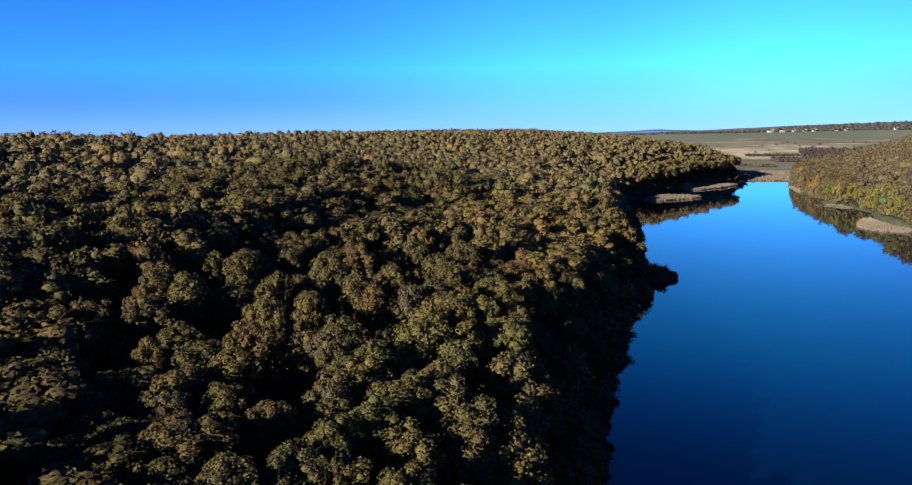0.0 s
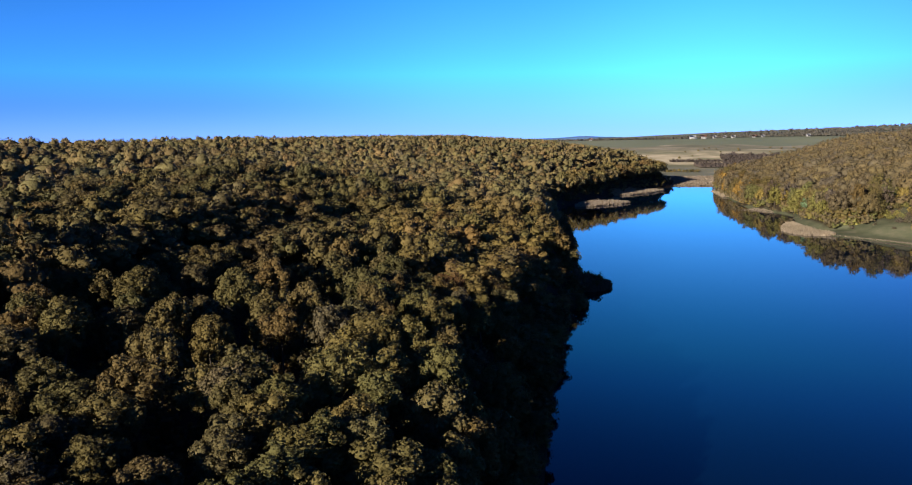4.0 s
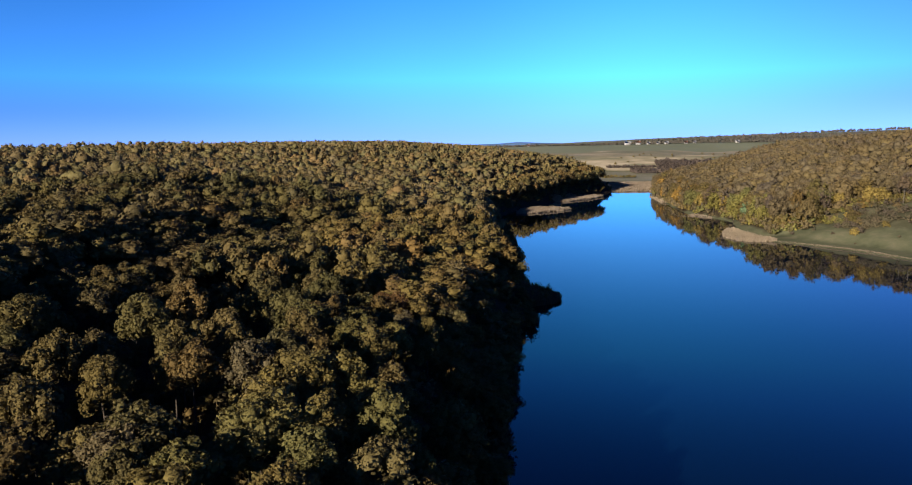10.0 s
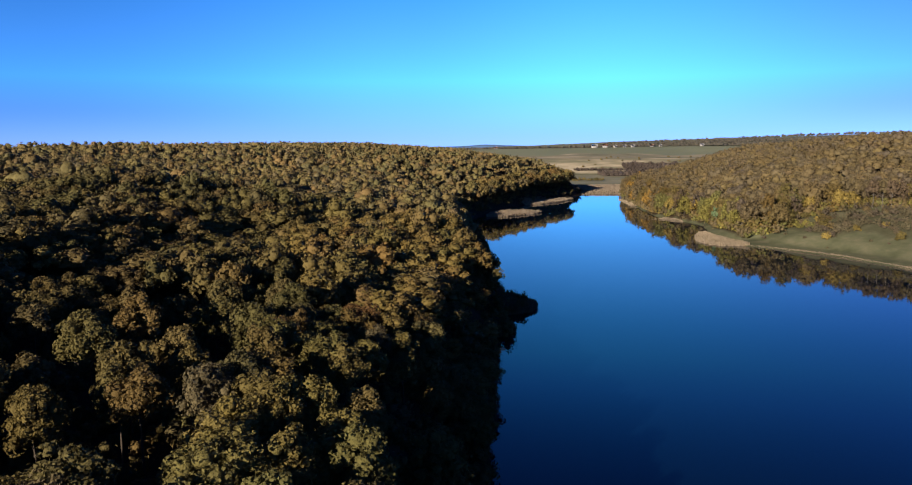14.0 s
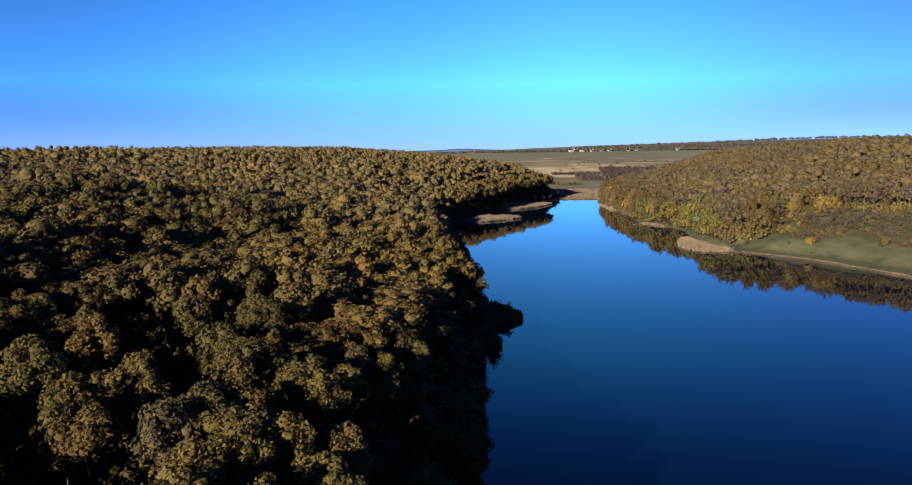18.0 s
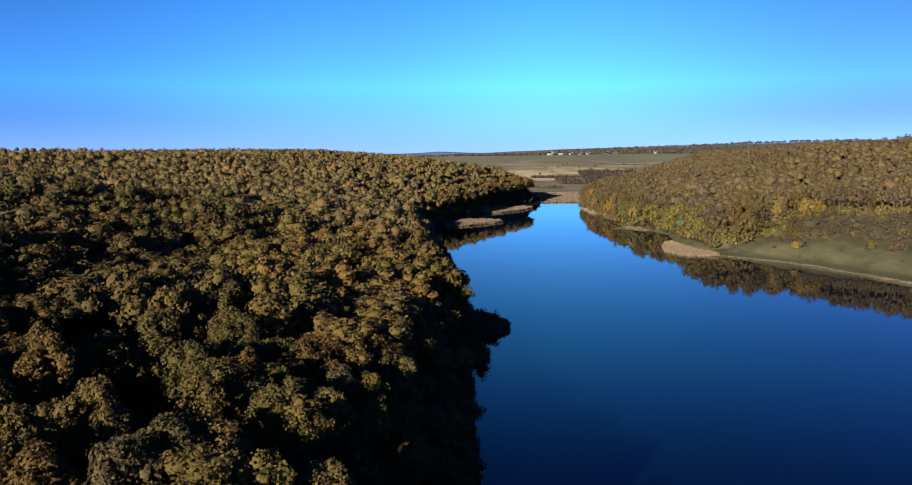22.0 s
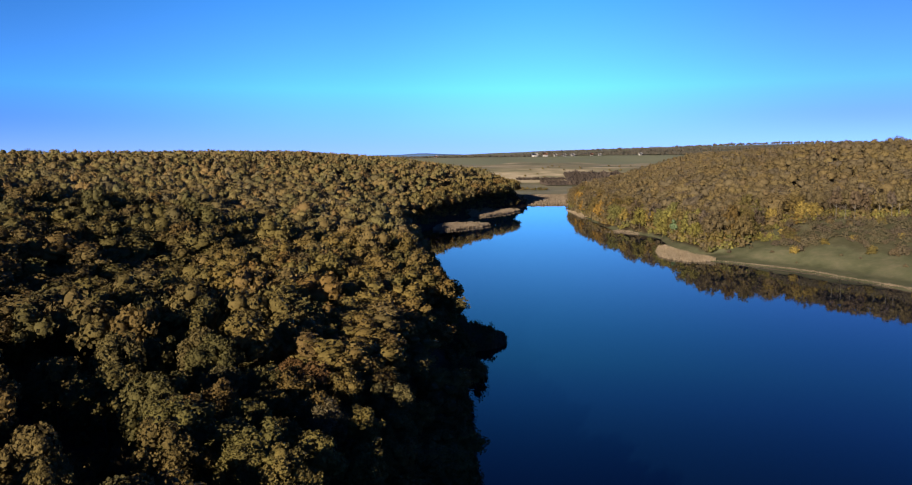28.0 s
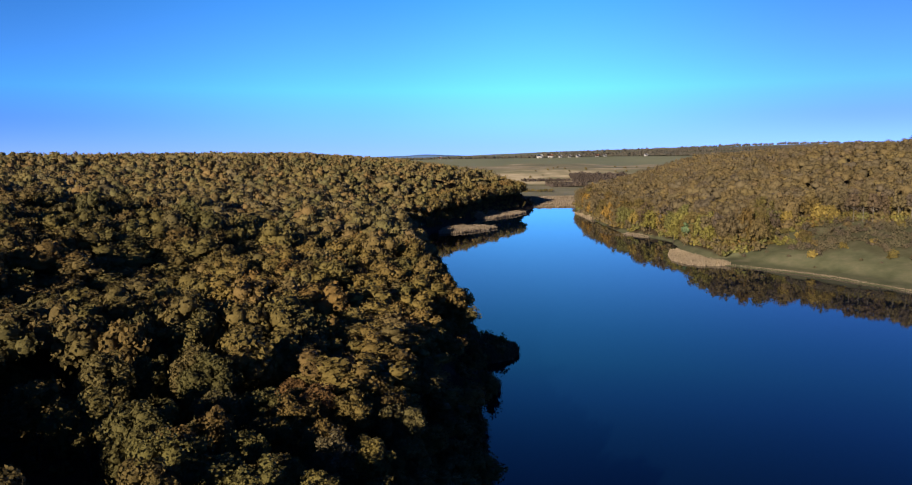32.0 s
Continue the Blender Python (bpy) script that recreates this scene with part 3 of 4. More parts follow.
wood = wood[apart_from(wood, GLADES, 4.6) & apart_from(wood, sum(MARKED.values(), []), 3.9)]
wx, wy = wood[:, 0], wood[:, 1]
near = (wy > 44) & (wy < 176) & (wx > -92) & (wx > -(wy + 8) * 0.98)
middle = ~near & (wy < 300) & (wy > 24) & (wx > -150)
far = ~near & ~middle & (wy < 622)
last = ~near & ~middle & ~far

oaks = [make_tree("oak_tree", 100 + i, r, t, h, OAK, label="autumn oak tree with olive brown clumped foliage", group="oaks on the near bank")
        for i, (r, t, h) in enumerate([(3.2, 4.6, 7.5), (3.6, 4.8, 7.5), (2.7, 4.6, 7.7), (3.4, 5.2, 7.2), (3.9, 4.6, 7.9), (2.9, 4.2, 8.2),
                                       (3.4, 4.6, 7.0), (2.5, 5.0, 7.6)])]
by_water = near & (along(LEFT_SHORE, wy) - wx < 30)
place_copies(oaks, np.concatenate([MARKED["olive"], wood[near & ~by_water]]), rng, 0.84, 1.32, True)
tawny = [make_tree("oak_tree", 150 + i, 3.0 + 0.3 * i, 4.8, 7.5, OAK_SUN, label="tawny autumn oak above the water, coloured brighter as if sunlit", group="oaks on the near bank") for i in range(4)]
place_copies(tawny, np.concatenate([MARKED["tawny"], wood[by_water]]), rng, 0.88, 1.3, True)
for seed, key, leaf, words in ((120, "yellow", OAK_YELLOW, "oak with yellowing olive foliage"), (130, "red", OAK_RED, "oak with reddish brown foliage"),
                               (140, "grey", OAK_GREY, "thin grey brown oak losing its leaves")):
    pair = [make_tree("oak_tree", seed + i, 3.0 + 0.5 * i, 4.8, 7.5, leaf, label=words, group="oaks on the near bank") for i in range(2)]
    place_copies(pair, MARKED[key], rng, 0.9, 1.1, True)
rusty = middle & (wy > 165) & (along(LEFT_SHORE, wy) - wx < 52 + 14 * np.sin(wy * 0.06))
woods("wood_above_shore", "russet autumn oak wood above the lake shore", wood[rusty], lod((10, 19), 2, 300, 0.66, clumps=7, full=0.8), OAK_RUST, rng, 0.88, 1.32, crowned=True)
woods("wood_beside_lake", "dense autumn oak wood on the lake bank", wood[middle & ~rusty], lod((0, 9), 2, 290, 0.66, clumps=7, full=0.8), OAK, rng, 0.88, 1.32, crowned=True)
woods("wood_on_slope", "olive brown autumn wood rising from the lake", wood[far], lod((20, 28), 2, 46, 0.85, 4.3, 4.0, 8.8, 2, 0.9, 0.06), OAK_HAZY, rng, 0.86, 1.14)
woods("wood_on_ridge", "distant autumn wood along the ridge", wood[last], lod((40, 48), 1, 26, 1.5, 5.8, 3.6, 8.8, 3, 0.85, 0.1), OAK_HAZY, rng, 0.88, 1.1)

# tall trees along the far point
point = [make_tree("oak_tree", 160 + i, 5.2, 6.6, 9.6, OAK_POINT, 18, 520, 0.8, 2, 0.24, "tall tawny oak on the far wooded point, coloured brighter as sunlit", "tree", "oaks on the far point") for i in range(3)]
for lo, hi, gap in ((6, 11, 6.4), (15, 21, 8.0)):
    py = np.arange(566, 735, gap)
    row = np.stack([along(LEFT_SHORE, py) - rng.uniform(lo, hi, len(py)), py + rng.uniform(-2, 2, len(py))], -1)
    if lo == 6:
        place_copies(point, row, rng, 0.8, 0.96)
    else:
        place_copies([copy_thing(p, Matrix()) for p in point], row, rng, 0.74, 0.86)

aside = scatter(-330, -10, -150, 330, 9.0, rng)
aside = aside[(aside[:, 0] <= -(aside[:, 1] + 30) * 1.1) & (inland(aside[:, 0], aside[:, 1])[0] > 3)]
woods("wood_beyond_bank", "autumn oak wood along the lake bank", aside, lod((90, 96), 1, 16, 1.2, 4.6, 4.6, 8.4, 4), OAK_HAZY, rng)

# the wood on the right bank: behind a row of single trees
spots = scatter(100, 640, 200, 1130, 7.0, rng)
fine = scatter(100, 400, 330, 600, 7.2, rng)
spots = np.concatenate([spots[~((spots[:, 0] < 400) & (spots[:, 1] > 330) & (spots[:, 1] < 600))], fine])
dl, dr = inland(spots[:, 0], spots[:, 1])
wood = spots[(dr > rim(spots[:, 1]) + 7) & (spots[:, 1] > front(WOOD_FRONT, spots[:, 0]) + 6) & (dr < 280) & (spots[:, 1] < 1040) & (spots[:, 0] < spots[:, 1] * 0.78 - 5)]
fore = (wood[:, 1] < 600) & (wood[:, 0] < 400)
woods("wood_on_hill", "russet brown autumn wood covering the hillside", wood[fore], lod((60, 69), 2, 130, 0.8, 4.6, 4.2, 8.6, 3, 0.84, 0.1), RUSSET, rng, 0.84, 1.12)
woods("wood_over_hill", "far russet autumn wood over the hilltop", wood[~fore], lod((70, 78), 1, 36, 1.2, 4.9, 3.5, 9.2, 4, 0.8, 0.1), RUSSET, rng, 0.92, 1.08)

EDGE = dict(label="", group="trees along the far shore", clumps=24, leaves=1000, size=0.62, grid=2, thick=0.24, loose=0.25)


def edge_kind(seed, material, words, radius, tall, rise):
    EDGE["label"], EDGE["full"], EDGE["leaves"] = words, 0.46 if material is TWIG else 0.58, 800 if material is TWIG else 1200
    return make_tree("tree", seed, radius, tall, rise, material, **EDGE)


kinds = {
    "brown": [edge_kind(200 + i, RUSSET, "russet brown oak at the wood's edge", 4.4 + 0.6 * i, 8.0, 6.8) for i in range(3)],
    "olive": [edge_kind(210 + i, OAK, "olive brown tree at the wood's edge", 4.2 + 0.6 * i, 7.8, 6.4) for i in range(3)],
    "bare": [edge_kind(220 + i, TWIG, "grey brown tree almost bare of leaves", 4.2 + 0.6 * i, 7.4, 6.8) for i in range(2)],
    "gold": [edge_kind(230 + i, GOLD, "golden yellow autumn tree by the shore", 3.7 + 0.6 * i, 6.4, 5.6) for i in range(2)],
    "orange": [edge_kind(240 + i, ORANGE, "orange autumn tree by the shore", 3.9 + 0.6 * i, 7.0, 6.2) for i in range(2)],
    "green": [edge_kind(250 + i, GREEN, "still green tree by the shore", 3.8 + 0.6 * i, 6.6, 5.4) for i in range(2)],
}
plan = {k: [] for k in kinds}
SINGLE = {"gold": [(166, 412), (179, 406), (185, 407), (119, 507), (129, 488)], "bare": [(124, 499), (131, 484), (196, 405), (204, 399)],
          "green": [(126, 458), (133, 466), (128, 424), (127, 412), (121, 517), (118, 527), (157, 411), (162, 417)], "brown": [(131, 402), (143, 394), (138, 436), (140, 419), (163, 428)],
          "orange": [(117, 545), (118, 566), (117, 556)], "olive": [(141, 403), (134, 413), (130, 435), (148, 403), (150, 410), (157, 419), (147, 397)]}
taken = sum(SINGLE.values(), []) + [(130, 445), (208, 397)]
shore_y = np.arange(400, 770, 7.6)
line = [(along(RIGHT_SHORE, y) + rim(y) + 7.6 * row, y, row) for y in shore_y for row in range(2)]
line += [(x, front(WOOD_FRONT, x) + 1 + 7.6 * row, row) for x in np.arange(146, 330, 8.0) for row in range(2)]
for x, y, row in line:
    if y > 640:
        odds = ["orange", "brown", "olive", "brown"]
    elif y > 535:
        odds = ["orange", "orange", "gold", "olive", "brown"]
    elif y > 500:
        odds = ["green", "gold", "olive", "green", "olive"]
    elif y > 430:
        odds = ["green", "olive", "gold", "olive", "gold", "green", "bare"]
    elif x < 150:
        odds = ["green", "olive", "brown", "olive"]
    else:
        odds = ["brown", "bare", "brown", "olive", "bare"]
    spot = (x + rng.uniform(-1.2, 1.8), y + rng.uniform(-1.5, 1.5))
    if min(math.dist(spot, p) for p in taken) > 5.6 and inland(*spot)[1] > 2:
        plan[odds[rng.integers(len(odds))]].append(spot)
for k, models in kinds.items():
    place_copies(models, SINGLE[k] + plan[k], rng, 0.84, 0.98 if k == "gold" else 1.12)

willow = make_tree("willow_tree", 300, 4.2, 4.2, 5.6, WILLOW, 22, 760, 0.6, 2, 0.3, "silvery green willow on the shore", "tree")
place_copies([willow], [(130, 445)], rng, 1, 1.05)
pale = [make_tree("birch_tree", 310 + i, 2.8, 5.6, 9.6, (TWIG, OAK_GREY)[i], 14, 420, 0.55, 2, 0.15, "slender pale trunked birch at the wood's edge", "tree", "birches at the wood's edge", 0.75, PALE_BARK)
        for i in range(2)]
place_copies(pale, [(192, 400), (196, 399), (199, 396), (208, 391), (212, 388), (215, 387), (224, 380), (228, 377), (130, 409), (127, 417)], rng, 0.85, 1.1)
tall_gold = make_tree("birch_tree", 301, 1.6, 5.0, 7.0, OAK_YELLOW, 14, 380, 0.5, 2, 0.13, "slender yellow birch among brown trees", "tree")
place_copies([tall_gold], [(208, 397)], rng, 1, 1.02)


# low growth that closes the wood's edges
low_growth = lod((300, 306), 1, 40, 0.75, 2.5, 2.8, 1.4, 5, 0.75, 0.25)
yy = np.repeat(np.arange(398, 775, 2.6), 3)
under = np.stack([along(RIGHT_SHORE, yy) + rim(yy) + rng.uniform(-3.5, 11, len(yy)), yy + rng.uniform(-1.5, 1.5, len(yy))], -1)
xx = np.repeat(np.arange(126, 330, 2.6), 6)
under = np.concatenate([under, np.stack([xx + rng.uniform(-1.5, 1.5, len(xx)), front(WOOD_FRONT, xx) + rng.uniform(-4, 11, len(xx))], -1)])
woods("undergrowth", "mixed undergrowth along the wood's edge", under[::3], low_growth, RUSSET, rng, 0.7, 1.6)
woods("undergrowth", "mixed undergrowth along the wood's edge", under[1::3], low_growth, OAK_SUN, rng, 0.7, 1.5)
woods("undergrowth", "yellow green undergrowth along the wood's edge", under[2::3], low_growth, GREEN, rng, 0.5, 1.2)
yy = np.repeat(np.arange(40, 770, 2.6), 3)
under = np.stack([along(LEFT_SHORE, yy) - rng.uniform(0.5, 16, len(yy)), yy + rng.uniform(-1.5, 1.5, len(yy))], -1)
woods("undergrowth", "olive undergrowth along the shaded bank", under, low_growth, OAK, rng)

floor_ = scatter(-110, -14, 15, 250, 4.6, rng)
floor_ = floor_[(floor_[:, 0] > -(floor_[:, 1] + 20) * 1.05) & (inland(floor_[:, 0], floor_[:, 1])[0] > 12)]
woods("undergrowth", "olive undergrowth beneath the oaks", floor_, lod((300, 306), 1, 50, 0.6, 2.2, 2.4, 0.9, 7), OAK, rng, 0.6, 1.1)

# ---------------------------------------------------------------- shrubs
def make_shrub(seed, material, radius, tall, label, group=""):
    r = np.random.default_rng(seed)
    root = tagged(new("shrub"), label, "shrub", group)
    verts, faces = [], []
    for i in range(7):
        w = 0.9 * i
        o = radius * r.uniform(0.3, 0.75)
        tube(verts, faces, [(0.1 * math.cos(w), 0.1 * math.sin(w), -0.4), (o * 0.5 * math.cos(w), o * 0.5 * math.sin(w), tall * 0.45),
                            (o * math.cos(w), o * math.sin(w), tall * 0.95)], [0.06, 0.045, 0.015], 4)
    stems = mesh_from("branchwork", [tuple(v) for v in verts], faces)
    stems.materials.append(BARK)
    a = new("branchwork", stems)
    b = new("foliage", crown_mesh("foliage", crown_shape(r, 11, 260, 0.5, radius, tall * 0.75, tall * 0.3, 2, 0.6, 0.3), material))
    a.parent = b.parent = root
    return root


grey = [make_shrub(400 + i, SCRUB, 1.9 + 0.3 * i, 2.6 + 0.4 * i, "grey brown leafless shrub on the grassy bank", "shrubs on the bank") for i in range(4)]
dull = [make_shrub(430 + i, (OAK, GREEN, RUSSET)[i], 1.9, 2.7, "olive shrub on the grassy bank", "shrubs on the bank") for i in range(3)]
warm = [make_shrub(410 + i, (GOLD, OAK_YELLOW, RUSSET)[i], 1.7, 2.6, "autumn coloured shrub on the grassy bank", "shrubs on the bank") for i in range(3)]
band = scatter(136, 270, 280, 430, 3.7, rng)
bx, by = band[:, 0], band[:, 1]
band = band[(by > front(SHRUB_FRONT, bx) + 1) & (by < front(WOOD_FRONT, bx) - 1) & (by > bx * 1.25 + 55) & (rng.uniform(0, 1, len(band)) < 0.28 + 0.4 * step(2, 28, by - front(SHRUB_FRONT, bx)))]
tint_pick = rng.uniform(0, 1, len(band)) < 0.06
olive_pick = ~tint_pick & (band[:, 0] < 168) & (band[:, 1] > 382)
bare = band[~tint_pick & ~olive_pick]
first = (bare[:, 1] < front(SHRUB_FRONT, bare[:, 0]) + 15) & (bare[:, 1] > 325)
place_copies(grey, bare[first], rng, 0.55, 1.15)
woods("scrub", "grey brown leafless scrub below the wood", bare[~first], lod((440, 446), 1, 100, 0.55, 2.2, 2.0, 0.8, 7, 0.5, 0.35), SCRUB, rng, 0.6, 1.15)
place_copies(dull, band[olive_pick], rng, 0.8, 1.4)
place_copies(warm, np.concatenate([[(153, 366), (168, 368), (181, 340), (180, 366), (176, 347)], band[tint_pick]]), rng, 0.8, 1.25)
lone = np.array([(142, 384), (166, 352), (146, 372), (170, 345), (176, 326), (134, 389), (150, 358)])
place_copies([copy_thing(grey[0], Matrix())], lone, rng, 0.3, 0.6)

bank = [make_shrub(420 + i, OAK, 2.2 + 0.4 * i, 3.6 + 0.6 * i, "olive shrub overhanging the shaded water's edge", "shrubs on the shaded shore") for i in range(3)]
yy = np.arange(58, 420, 3.6)
place_copies(bank, np.stack([along(LEFT_SHORE, yy) + rng.uniform(-1.8, 0.4, len(yy)), yy + rng.uniform(-1, 1, len(yy))], -1), rng, 0.75, 1.3)


# ---------------------------------------------------------------- reeds
def reed_bed(name, rows, count, tall, wide, label, material=REED):
    """Upright blades between the two x of each row (y, x0, x1)."""
    ys, x0, x1 = (np.array(v, float) for v in zip(*rows))
    y = rng.uniform(ys[0], ys[-1], count * 2)
    lo, hi = np.interp(y, ys, x0), np.interp(y, ys, x1)
    keep = rng.uniform(0, 1, len(y)) < (hi - lo) / (x1 - x0).max()
    y, lo, hi = y[keep], lo[keep], hi[keep]
    x = lo + (hi - lo) * rng.uniform(0, 1, len(y))
    z = np.maximum(height(x, y), -0.5) - 0.1
    h = tall * rng.uniform(0.65, 1.12, len(y)) * (0.85 + 0.15 * np.sin(x * 0.7) * np.sin(y * 0.5))
    w = rng.uniform(0, 6.28, len(y))
    dx, dy = np.cos(w) * wide, np.sin(w) * wide
    bend = rng.normal(size=(2, len(y))) * 0.1 * tall
    foot = np.stack([x, y, z], -1)
    side = np.stack([dx, dy, 0 * dx], -1)
    top = foot + np.stack([bend[0], bend[1], h], -1)
    q = np.stack([foot - side * 0.6, foot + side * 0.6, top + side * 0.5 - [0, 0, 0.2], top - side * 0.5], 1)
    tagged(new(name, quads_mesh(name, q, material)), label, "reeds", kind="stuff")


# spit reeds: the wood's shade over them is painted in as dark brown
reed_bed("sedge", [(238, -3, 2), (241, -3, 7), (247, -3, 9.2), (253, -3, 8.5), (258, -3, 4), (261, -3, 0)], 5200, 2.6, 0.12, "reeds on a spit below the wood, coloured dark for their shade", TWIG)
reed_bed("sedge", [(214, -5, -3), (218, -5, 1), (222, -5, 1), (226, -4, -2)], 1100, 2.2, 0.12, "reeds on a spit below the wood, coloured dark for their shade", TWIG)
reed_bed("reed_island", [(520, -2, 9), (528, -2, 18), (538, 0, 31), (548, 2, 38), (556, 6, 37), (562, 12, 30)], 5200, 2.4, 0.3, "dull brown dry reed bed off the wooded shore", REED_DULL)
reed_bed("reed_island", [(616, 26, 42), (626, 30, 50), (640, 38, 62), (655, 46, 70), (670, 58, 78), (678, 62, 74)], 5200, 2.4, 0.3, "dull brown dry reed bed off the wooded shore", REED_DULL)
reed_bed("reed_bank", [(376, 109, 122), (382, 104, 121), (394, 102, 118), (410, 106, 117), (427, 113, 117)], 9000, 1.8, 0.15, "pale dry reed bed along the grassy bank")
reed_bed("reed_strip", [(484, 116, 122), (492, 108, 120), (499, 105, 118), (505, 109, 114)], 1300, 0.8, 0.3, "thin strip of low reeds at the water", REED_DULL)
reed_bed("reed_strip", [(596, 113, 118), (630, 115, 120), (662, 116, 122)], 1400, 1.6, 0.3, "thin strip of low reeds at the water")
reed_bed("reed_marsh", [(728, 86, 137), (738, 84, 142), (760, 80, 146), (800, 70, 156), (850, 62, 160)], 9000, 2.2, 0.45, "tan reed marsh at the head of the lake", REED_DULL)
fringe = [(y, float(along(RIGHT_SHORE, y)) - 0.5 - 0.6 * math.sin(y * 0.21), float(along(RIGHT_SHORE, y)) + 2.0 + math.sin(y * 0.13)) for y in np.arange(240, 380, 4)]
reed_bed("reed_fringe", fringe, 2600, 0.5, 0.16, "low dry fringe of reeds along the bank", REED_DULL)


# ---------------------------------------------------------------- the valley and the village
def thicket(name, label, x0, x1, y0, y1, gap, keep, material, size=1.0, seed=0):
    r = np.random.default_rng(seed)
    p = scatter(x0, x1, y0, y1, gap, r)
    p = p[r.uniform(0, 1, len(p)) < keep]
    woods(name, label, p, [(q * size, f) for q, f in lod((80 + seed, 84 + seed), 1, 6, 1.8, 4.4, 4.0, 2.8, 3)], material, r)


thicket("thicket", "dark leafless thicket in the valley meadow", 172, 222, 1052, 1094, 3.2, 0.97, THICKET, 0.8, 1)
thicket("thicket", "dark leafless thicket in the valley meadow", 215, 300, 1104, 1140, 3.4, 0.97, THICKET, 0.8, 2)
thicket("thicket", "low bushes beside the marsh", 112, 156, 945, 965, 5.0, 0.6, OAK, 0.5, 3)
thicket("hedge", "dark hedge at the foot of the dry slope", 140, 236, 1112, 1120, 3.0, 0.95, THICKET, 0.5, 4)
thicket("hedge", "scattered bushes on the dry slope", 150, 520, 1125, 1200, 19, 0.42, OAK, 0.5, 5)
thicket("village_trees", "belt of brown trees round the village", -60, 620, 1408, 1470, 7, 0.8, HAZY_LEAF, 0.7, 6)
thicket("far_woods", "distant brown wood along the skyline", -300, 1700, 1600, 1660, 8, 0.97, HAZY_LEAF, 0.85, 7)
thicket("far_woods", "distant brown wood along the skyline", 430, 1500, 1420, 1480, 8, 0.97, HAZY_LEAF, 1.05, 8)
thicket("far_woods", "distant brown wood along the skyline", -160, 300, 1480, 1540, 8, 0.85, HAZY_LEAF, 0.5, 10)
thicket("far_woods", "distant brown wood along the skyline", 350, 1500, 2100, 2160, 17, 0.95, HAZY_LEAF, 1.2, 9)


def box(x0, x1, y0, y1, z0, z1):
    v = [(x, y, z) for z in (z0, z1) for x, y in ((x0, y0), (x1, y0), (x1, y1), (x0, y1))]
    return v, [(3, 2, 1, 0), (4, 5, 6, 7), (0, 1, 5, 4), (1, 2, 6, 5), (2, 3, 7, 6), (3, 0, 4, 7)]


def part(name, data, material, parent, label=""):
    me = mesh_from(name, *data)
    me.materials.append(material)
    ob = new(name, me)
    ob.parent = parent
    return tagged(ob, label)


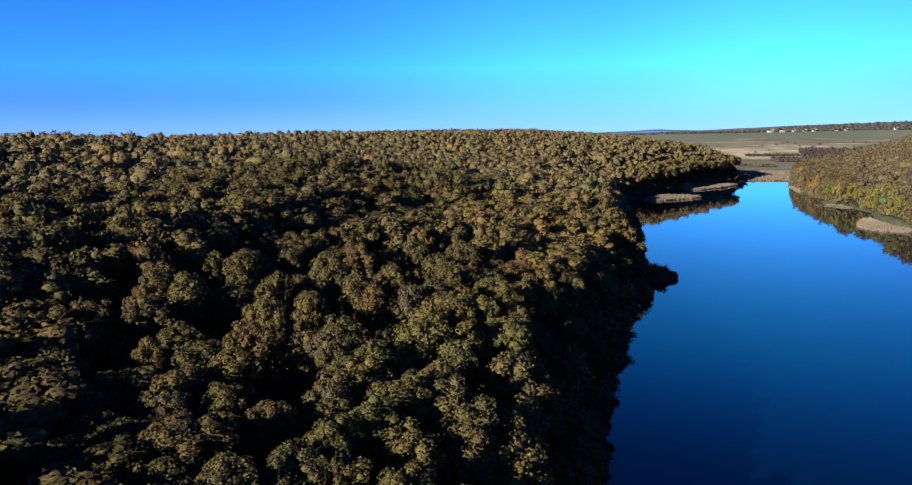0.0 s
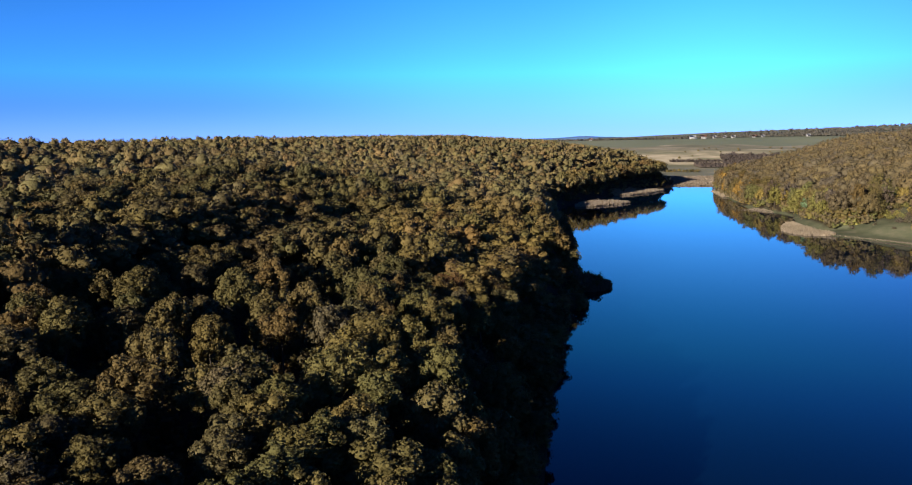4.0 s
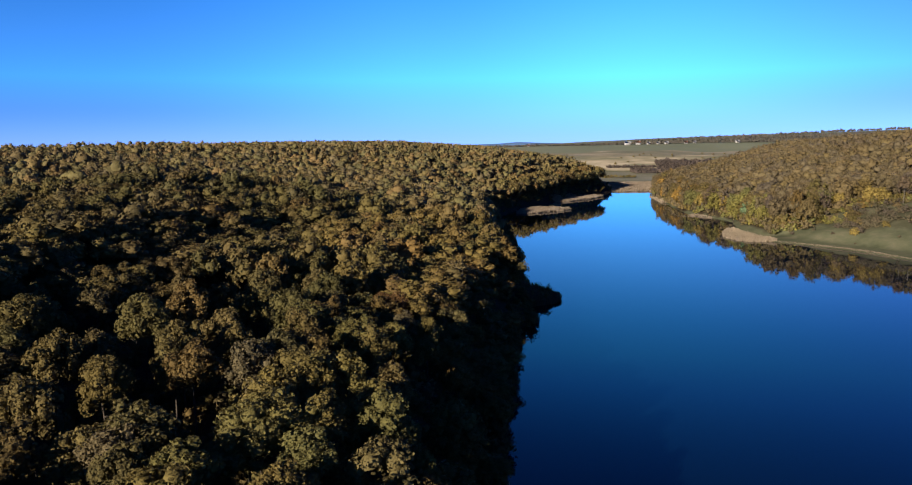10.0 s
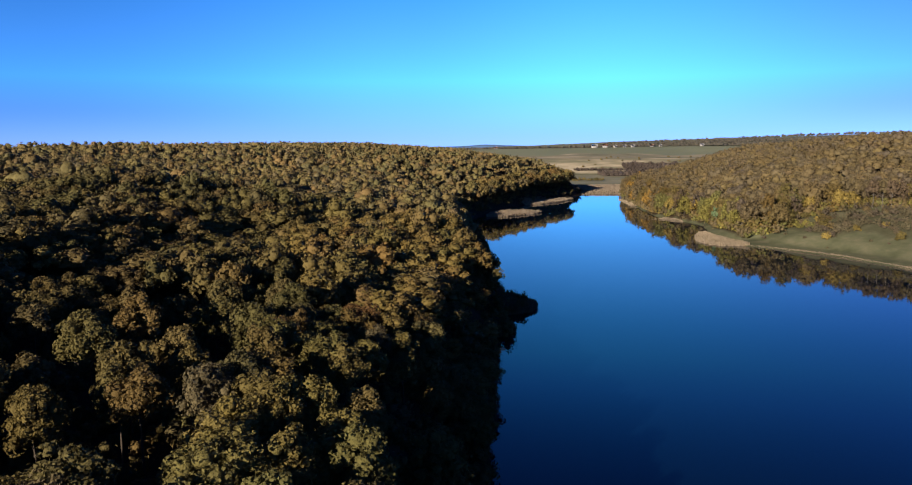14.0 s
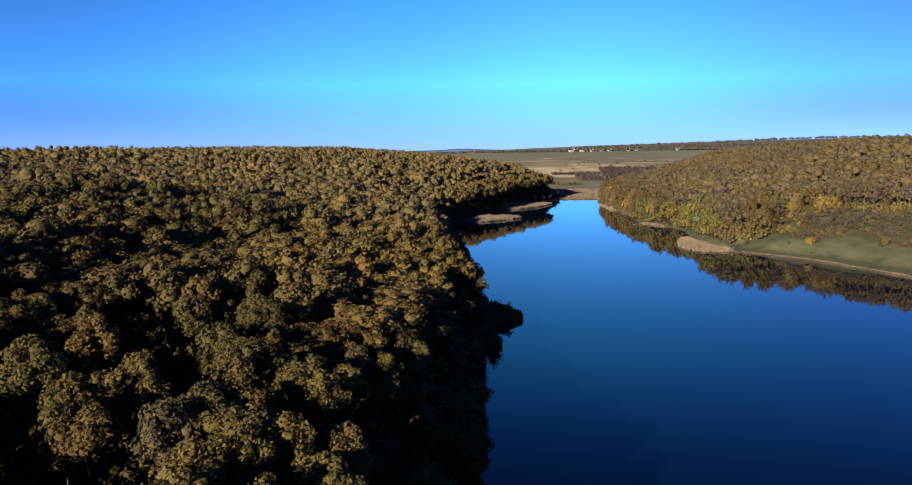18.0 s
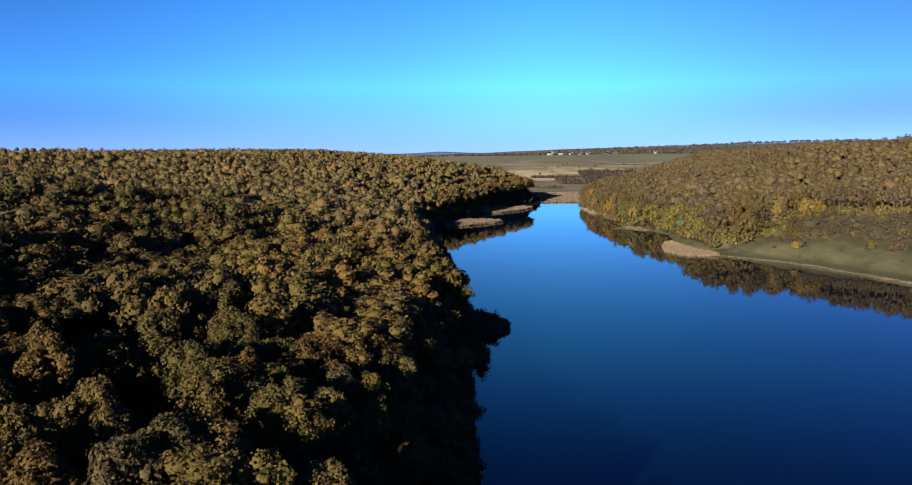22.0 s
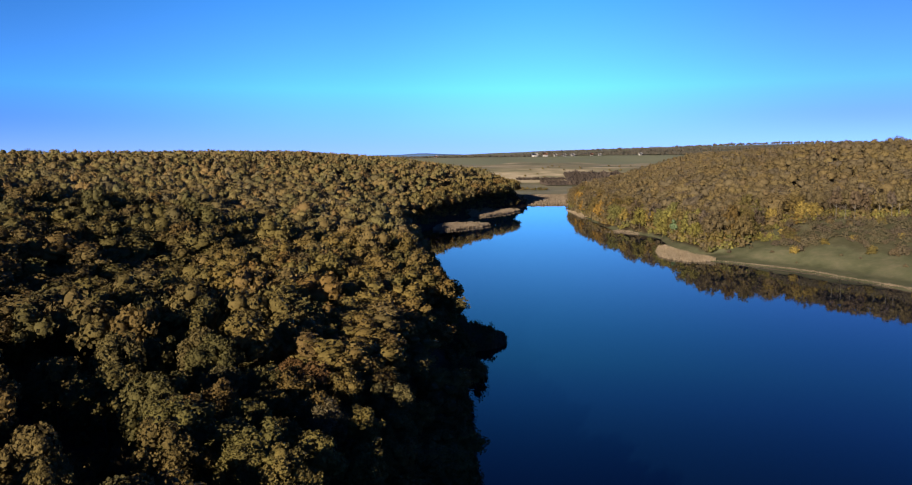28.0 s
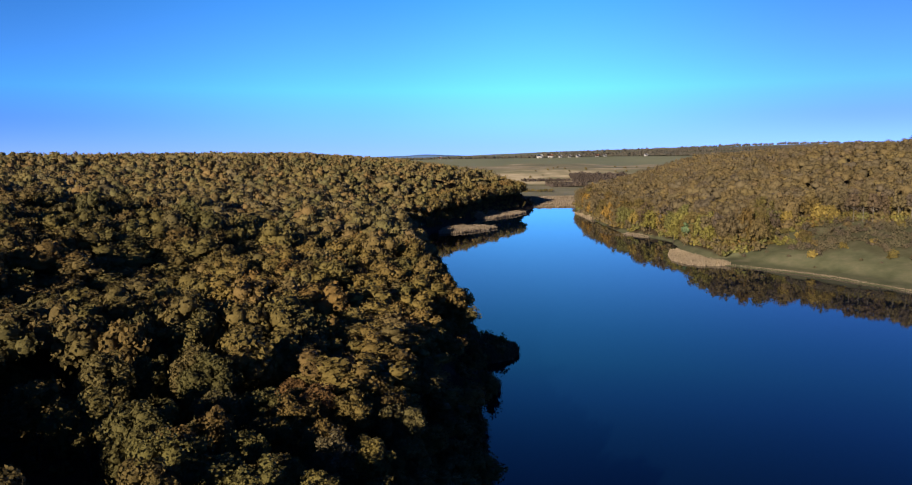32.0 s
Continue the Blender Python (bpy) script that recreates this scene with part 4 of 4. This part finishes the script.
def make_house(w, d, h, roof, label):
    root = tagged(new("house"), label, "house", "village houses")
    wall = part("wall", box(-w / 2, w / 2, -d / 2, d / 2, -1, h), WHITEWASH, root)
    e, t = 0.5, h + d * 0.38
    v = [(-w / 2 - e, -d / 2 - e, h - 0.2), (w / 2 + e, -d / 2 - e, h - 0.2), (w / 2 + e, d / 2 + e, h - 0.2), (-w / 2 - e, d / 2 + e, h - 0.2),
         (-w / 2 - e, 0, t), (w / 2 + e, 0, t)]
    v += [(x, y, z + 0.25) for x, y, z in v]
    f = [(0, 1, 5, 4), (2, 3, 4, 5), (6, 7, 11, 10), (8, 9, 10, 11), (0, 6, 7, 1), (2, 8, 9, 3), (0, 4, 10, 6), (4, 3, 9, 10), (1, 7, 11, 5), (5, 11, 8, 2)]
    top = part("roof", (v, f), roof, root)
    part("chimney", box(w * 0.2, w * 0.2 + 0.7, -0.4, 0.4, t - 1.2, t + 0.9), WHITEWASH, top)
    for side in (-1, 1):
        x0, x1 = sorted((side * w / 2, side * (w / 2 - 0.2)))
        g = [(x, y, z) for x in (x0, x1) for y, z in ((-d / 2, h), (d / 2, h), (0.05, t - 0.3), (-0.05, t - 0.3))]
        part("gable", (g, [(0, 1, 2, 3), (7, 6, 5, 4), (0, 3, 7, 4), (1, 5, 6, 2), (3, 2, 6, 7), (0, 4, 5, 1)]), WHITEWASH, wall)
    for x in (-0.32, 0.05, 0.32):
        part("window", box(x * w - 0.7, x * w + 0.7, -d / 2 - 0.06, -d / 2 + 0.02, 1.0, 2.3), WHITEWASH, wall)
        part("pane", box(x * w - 0.55, x * w + 0.55, -d / 2 - 0.09, -d / 2 - 0.05, 1.15, 2.15), DARK_PANE, wall)
    part("door", box(-0.16 * w - 0.5, -0.16 * w + 0.5, -d / 2 - 0.08, -d / 2 + 0.02, 0, 2.1), BARK, root)
    return root


HOUSES = [(213, 1384, 18, 10, 4.6, GREY_ROOF, 8), (233, 1386, 14, 10, 5.0, RED_ROOF, -14), (254, 1398, 9, 7, 3.4, GREY_ROOF, 20), (273, 1404, 8, 7, 3.2, GREY_ROOF, 0),
          (287, 1397, 11, 8, 3.4, GREY_ROOF, 12), (324, 1402, 9, 8, 3.2, RED_ROOF, -8), (341, 1408, 8, 7, 3.2, GREY_ROOF, 5), (418, 1404, 10, 8, 3.4, GREY_ROOF, 16),
          (30, 1396, 8, 7, 3.2, RED_ROOF, 0), (600, 1400, 12, 8, 3.4, GREY_ROOF, -6)]
for x, y, w, d, h, roof, turn in HOUSES:
    words = "white cottage with a red tiled roof" if roof is RED_ROOF else "white cottage with a grey sheet roof"
    make_house(0.6 * w, 0.7 * d, 0.75 * h, roof, words).matrix_basis = pose(x, y, float(height(x, y)), 0, 0, turn)

# a hill far beyond, its blue being haze put into the base colour
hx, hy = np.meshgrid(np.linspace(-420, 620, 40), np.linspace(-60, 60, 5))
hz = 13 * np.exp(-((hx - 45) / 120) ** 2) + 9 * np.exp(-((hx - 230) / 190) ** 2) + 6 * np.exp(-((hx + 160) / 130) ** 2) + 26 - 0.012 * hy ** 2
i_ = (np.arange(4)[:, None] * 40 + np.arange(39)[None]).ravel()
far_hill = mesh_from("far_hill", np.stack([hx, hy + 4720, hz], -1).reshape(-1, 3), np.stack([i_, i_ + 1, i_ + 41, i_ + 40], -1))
far_hill.materials.append(HAZY_HILL)
tagged(new("backdrop", far_hill), "low hill on the far horizon, coloured blue for haze", "hill", kind="structure")
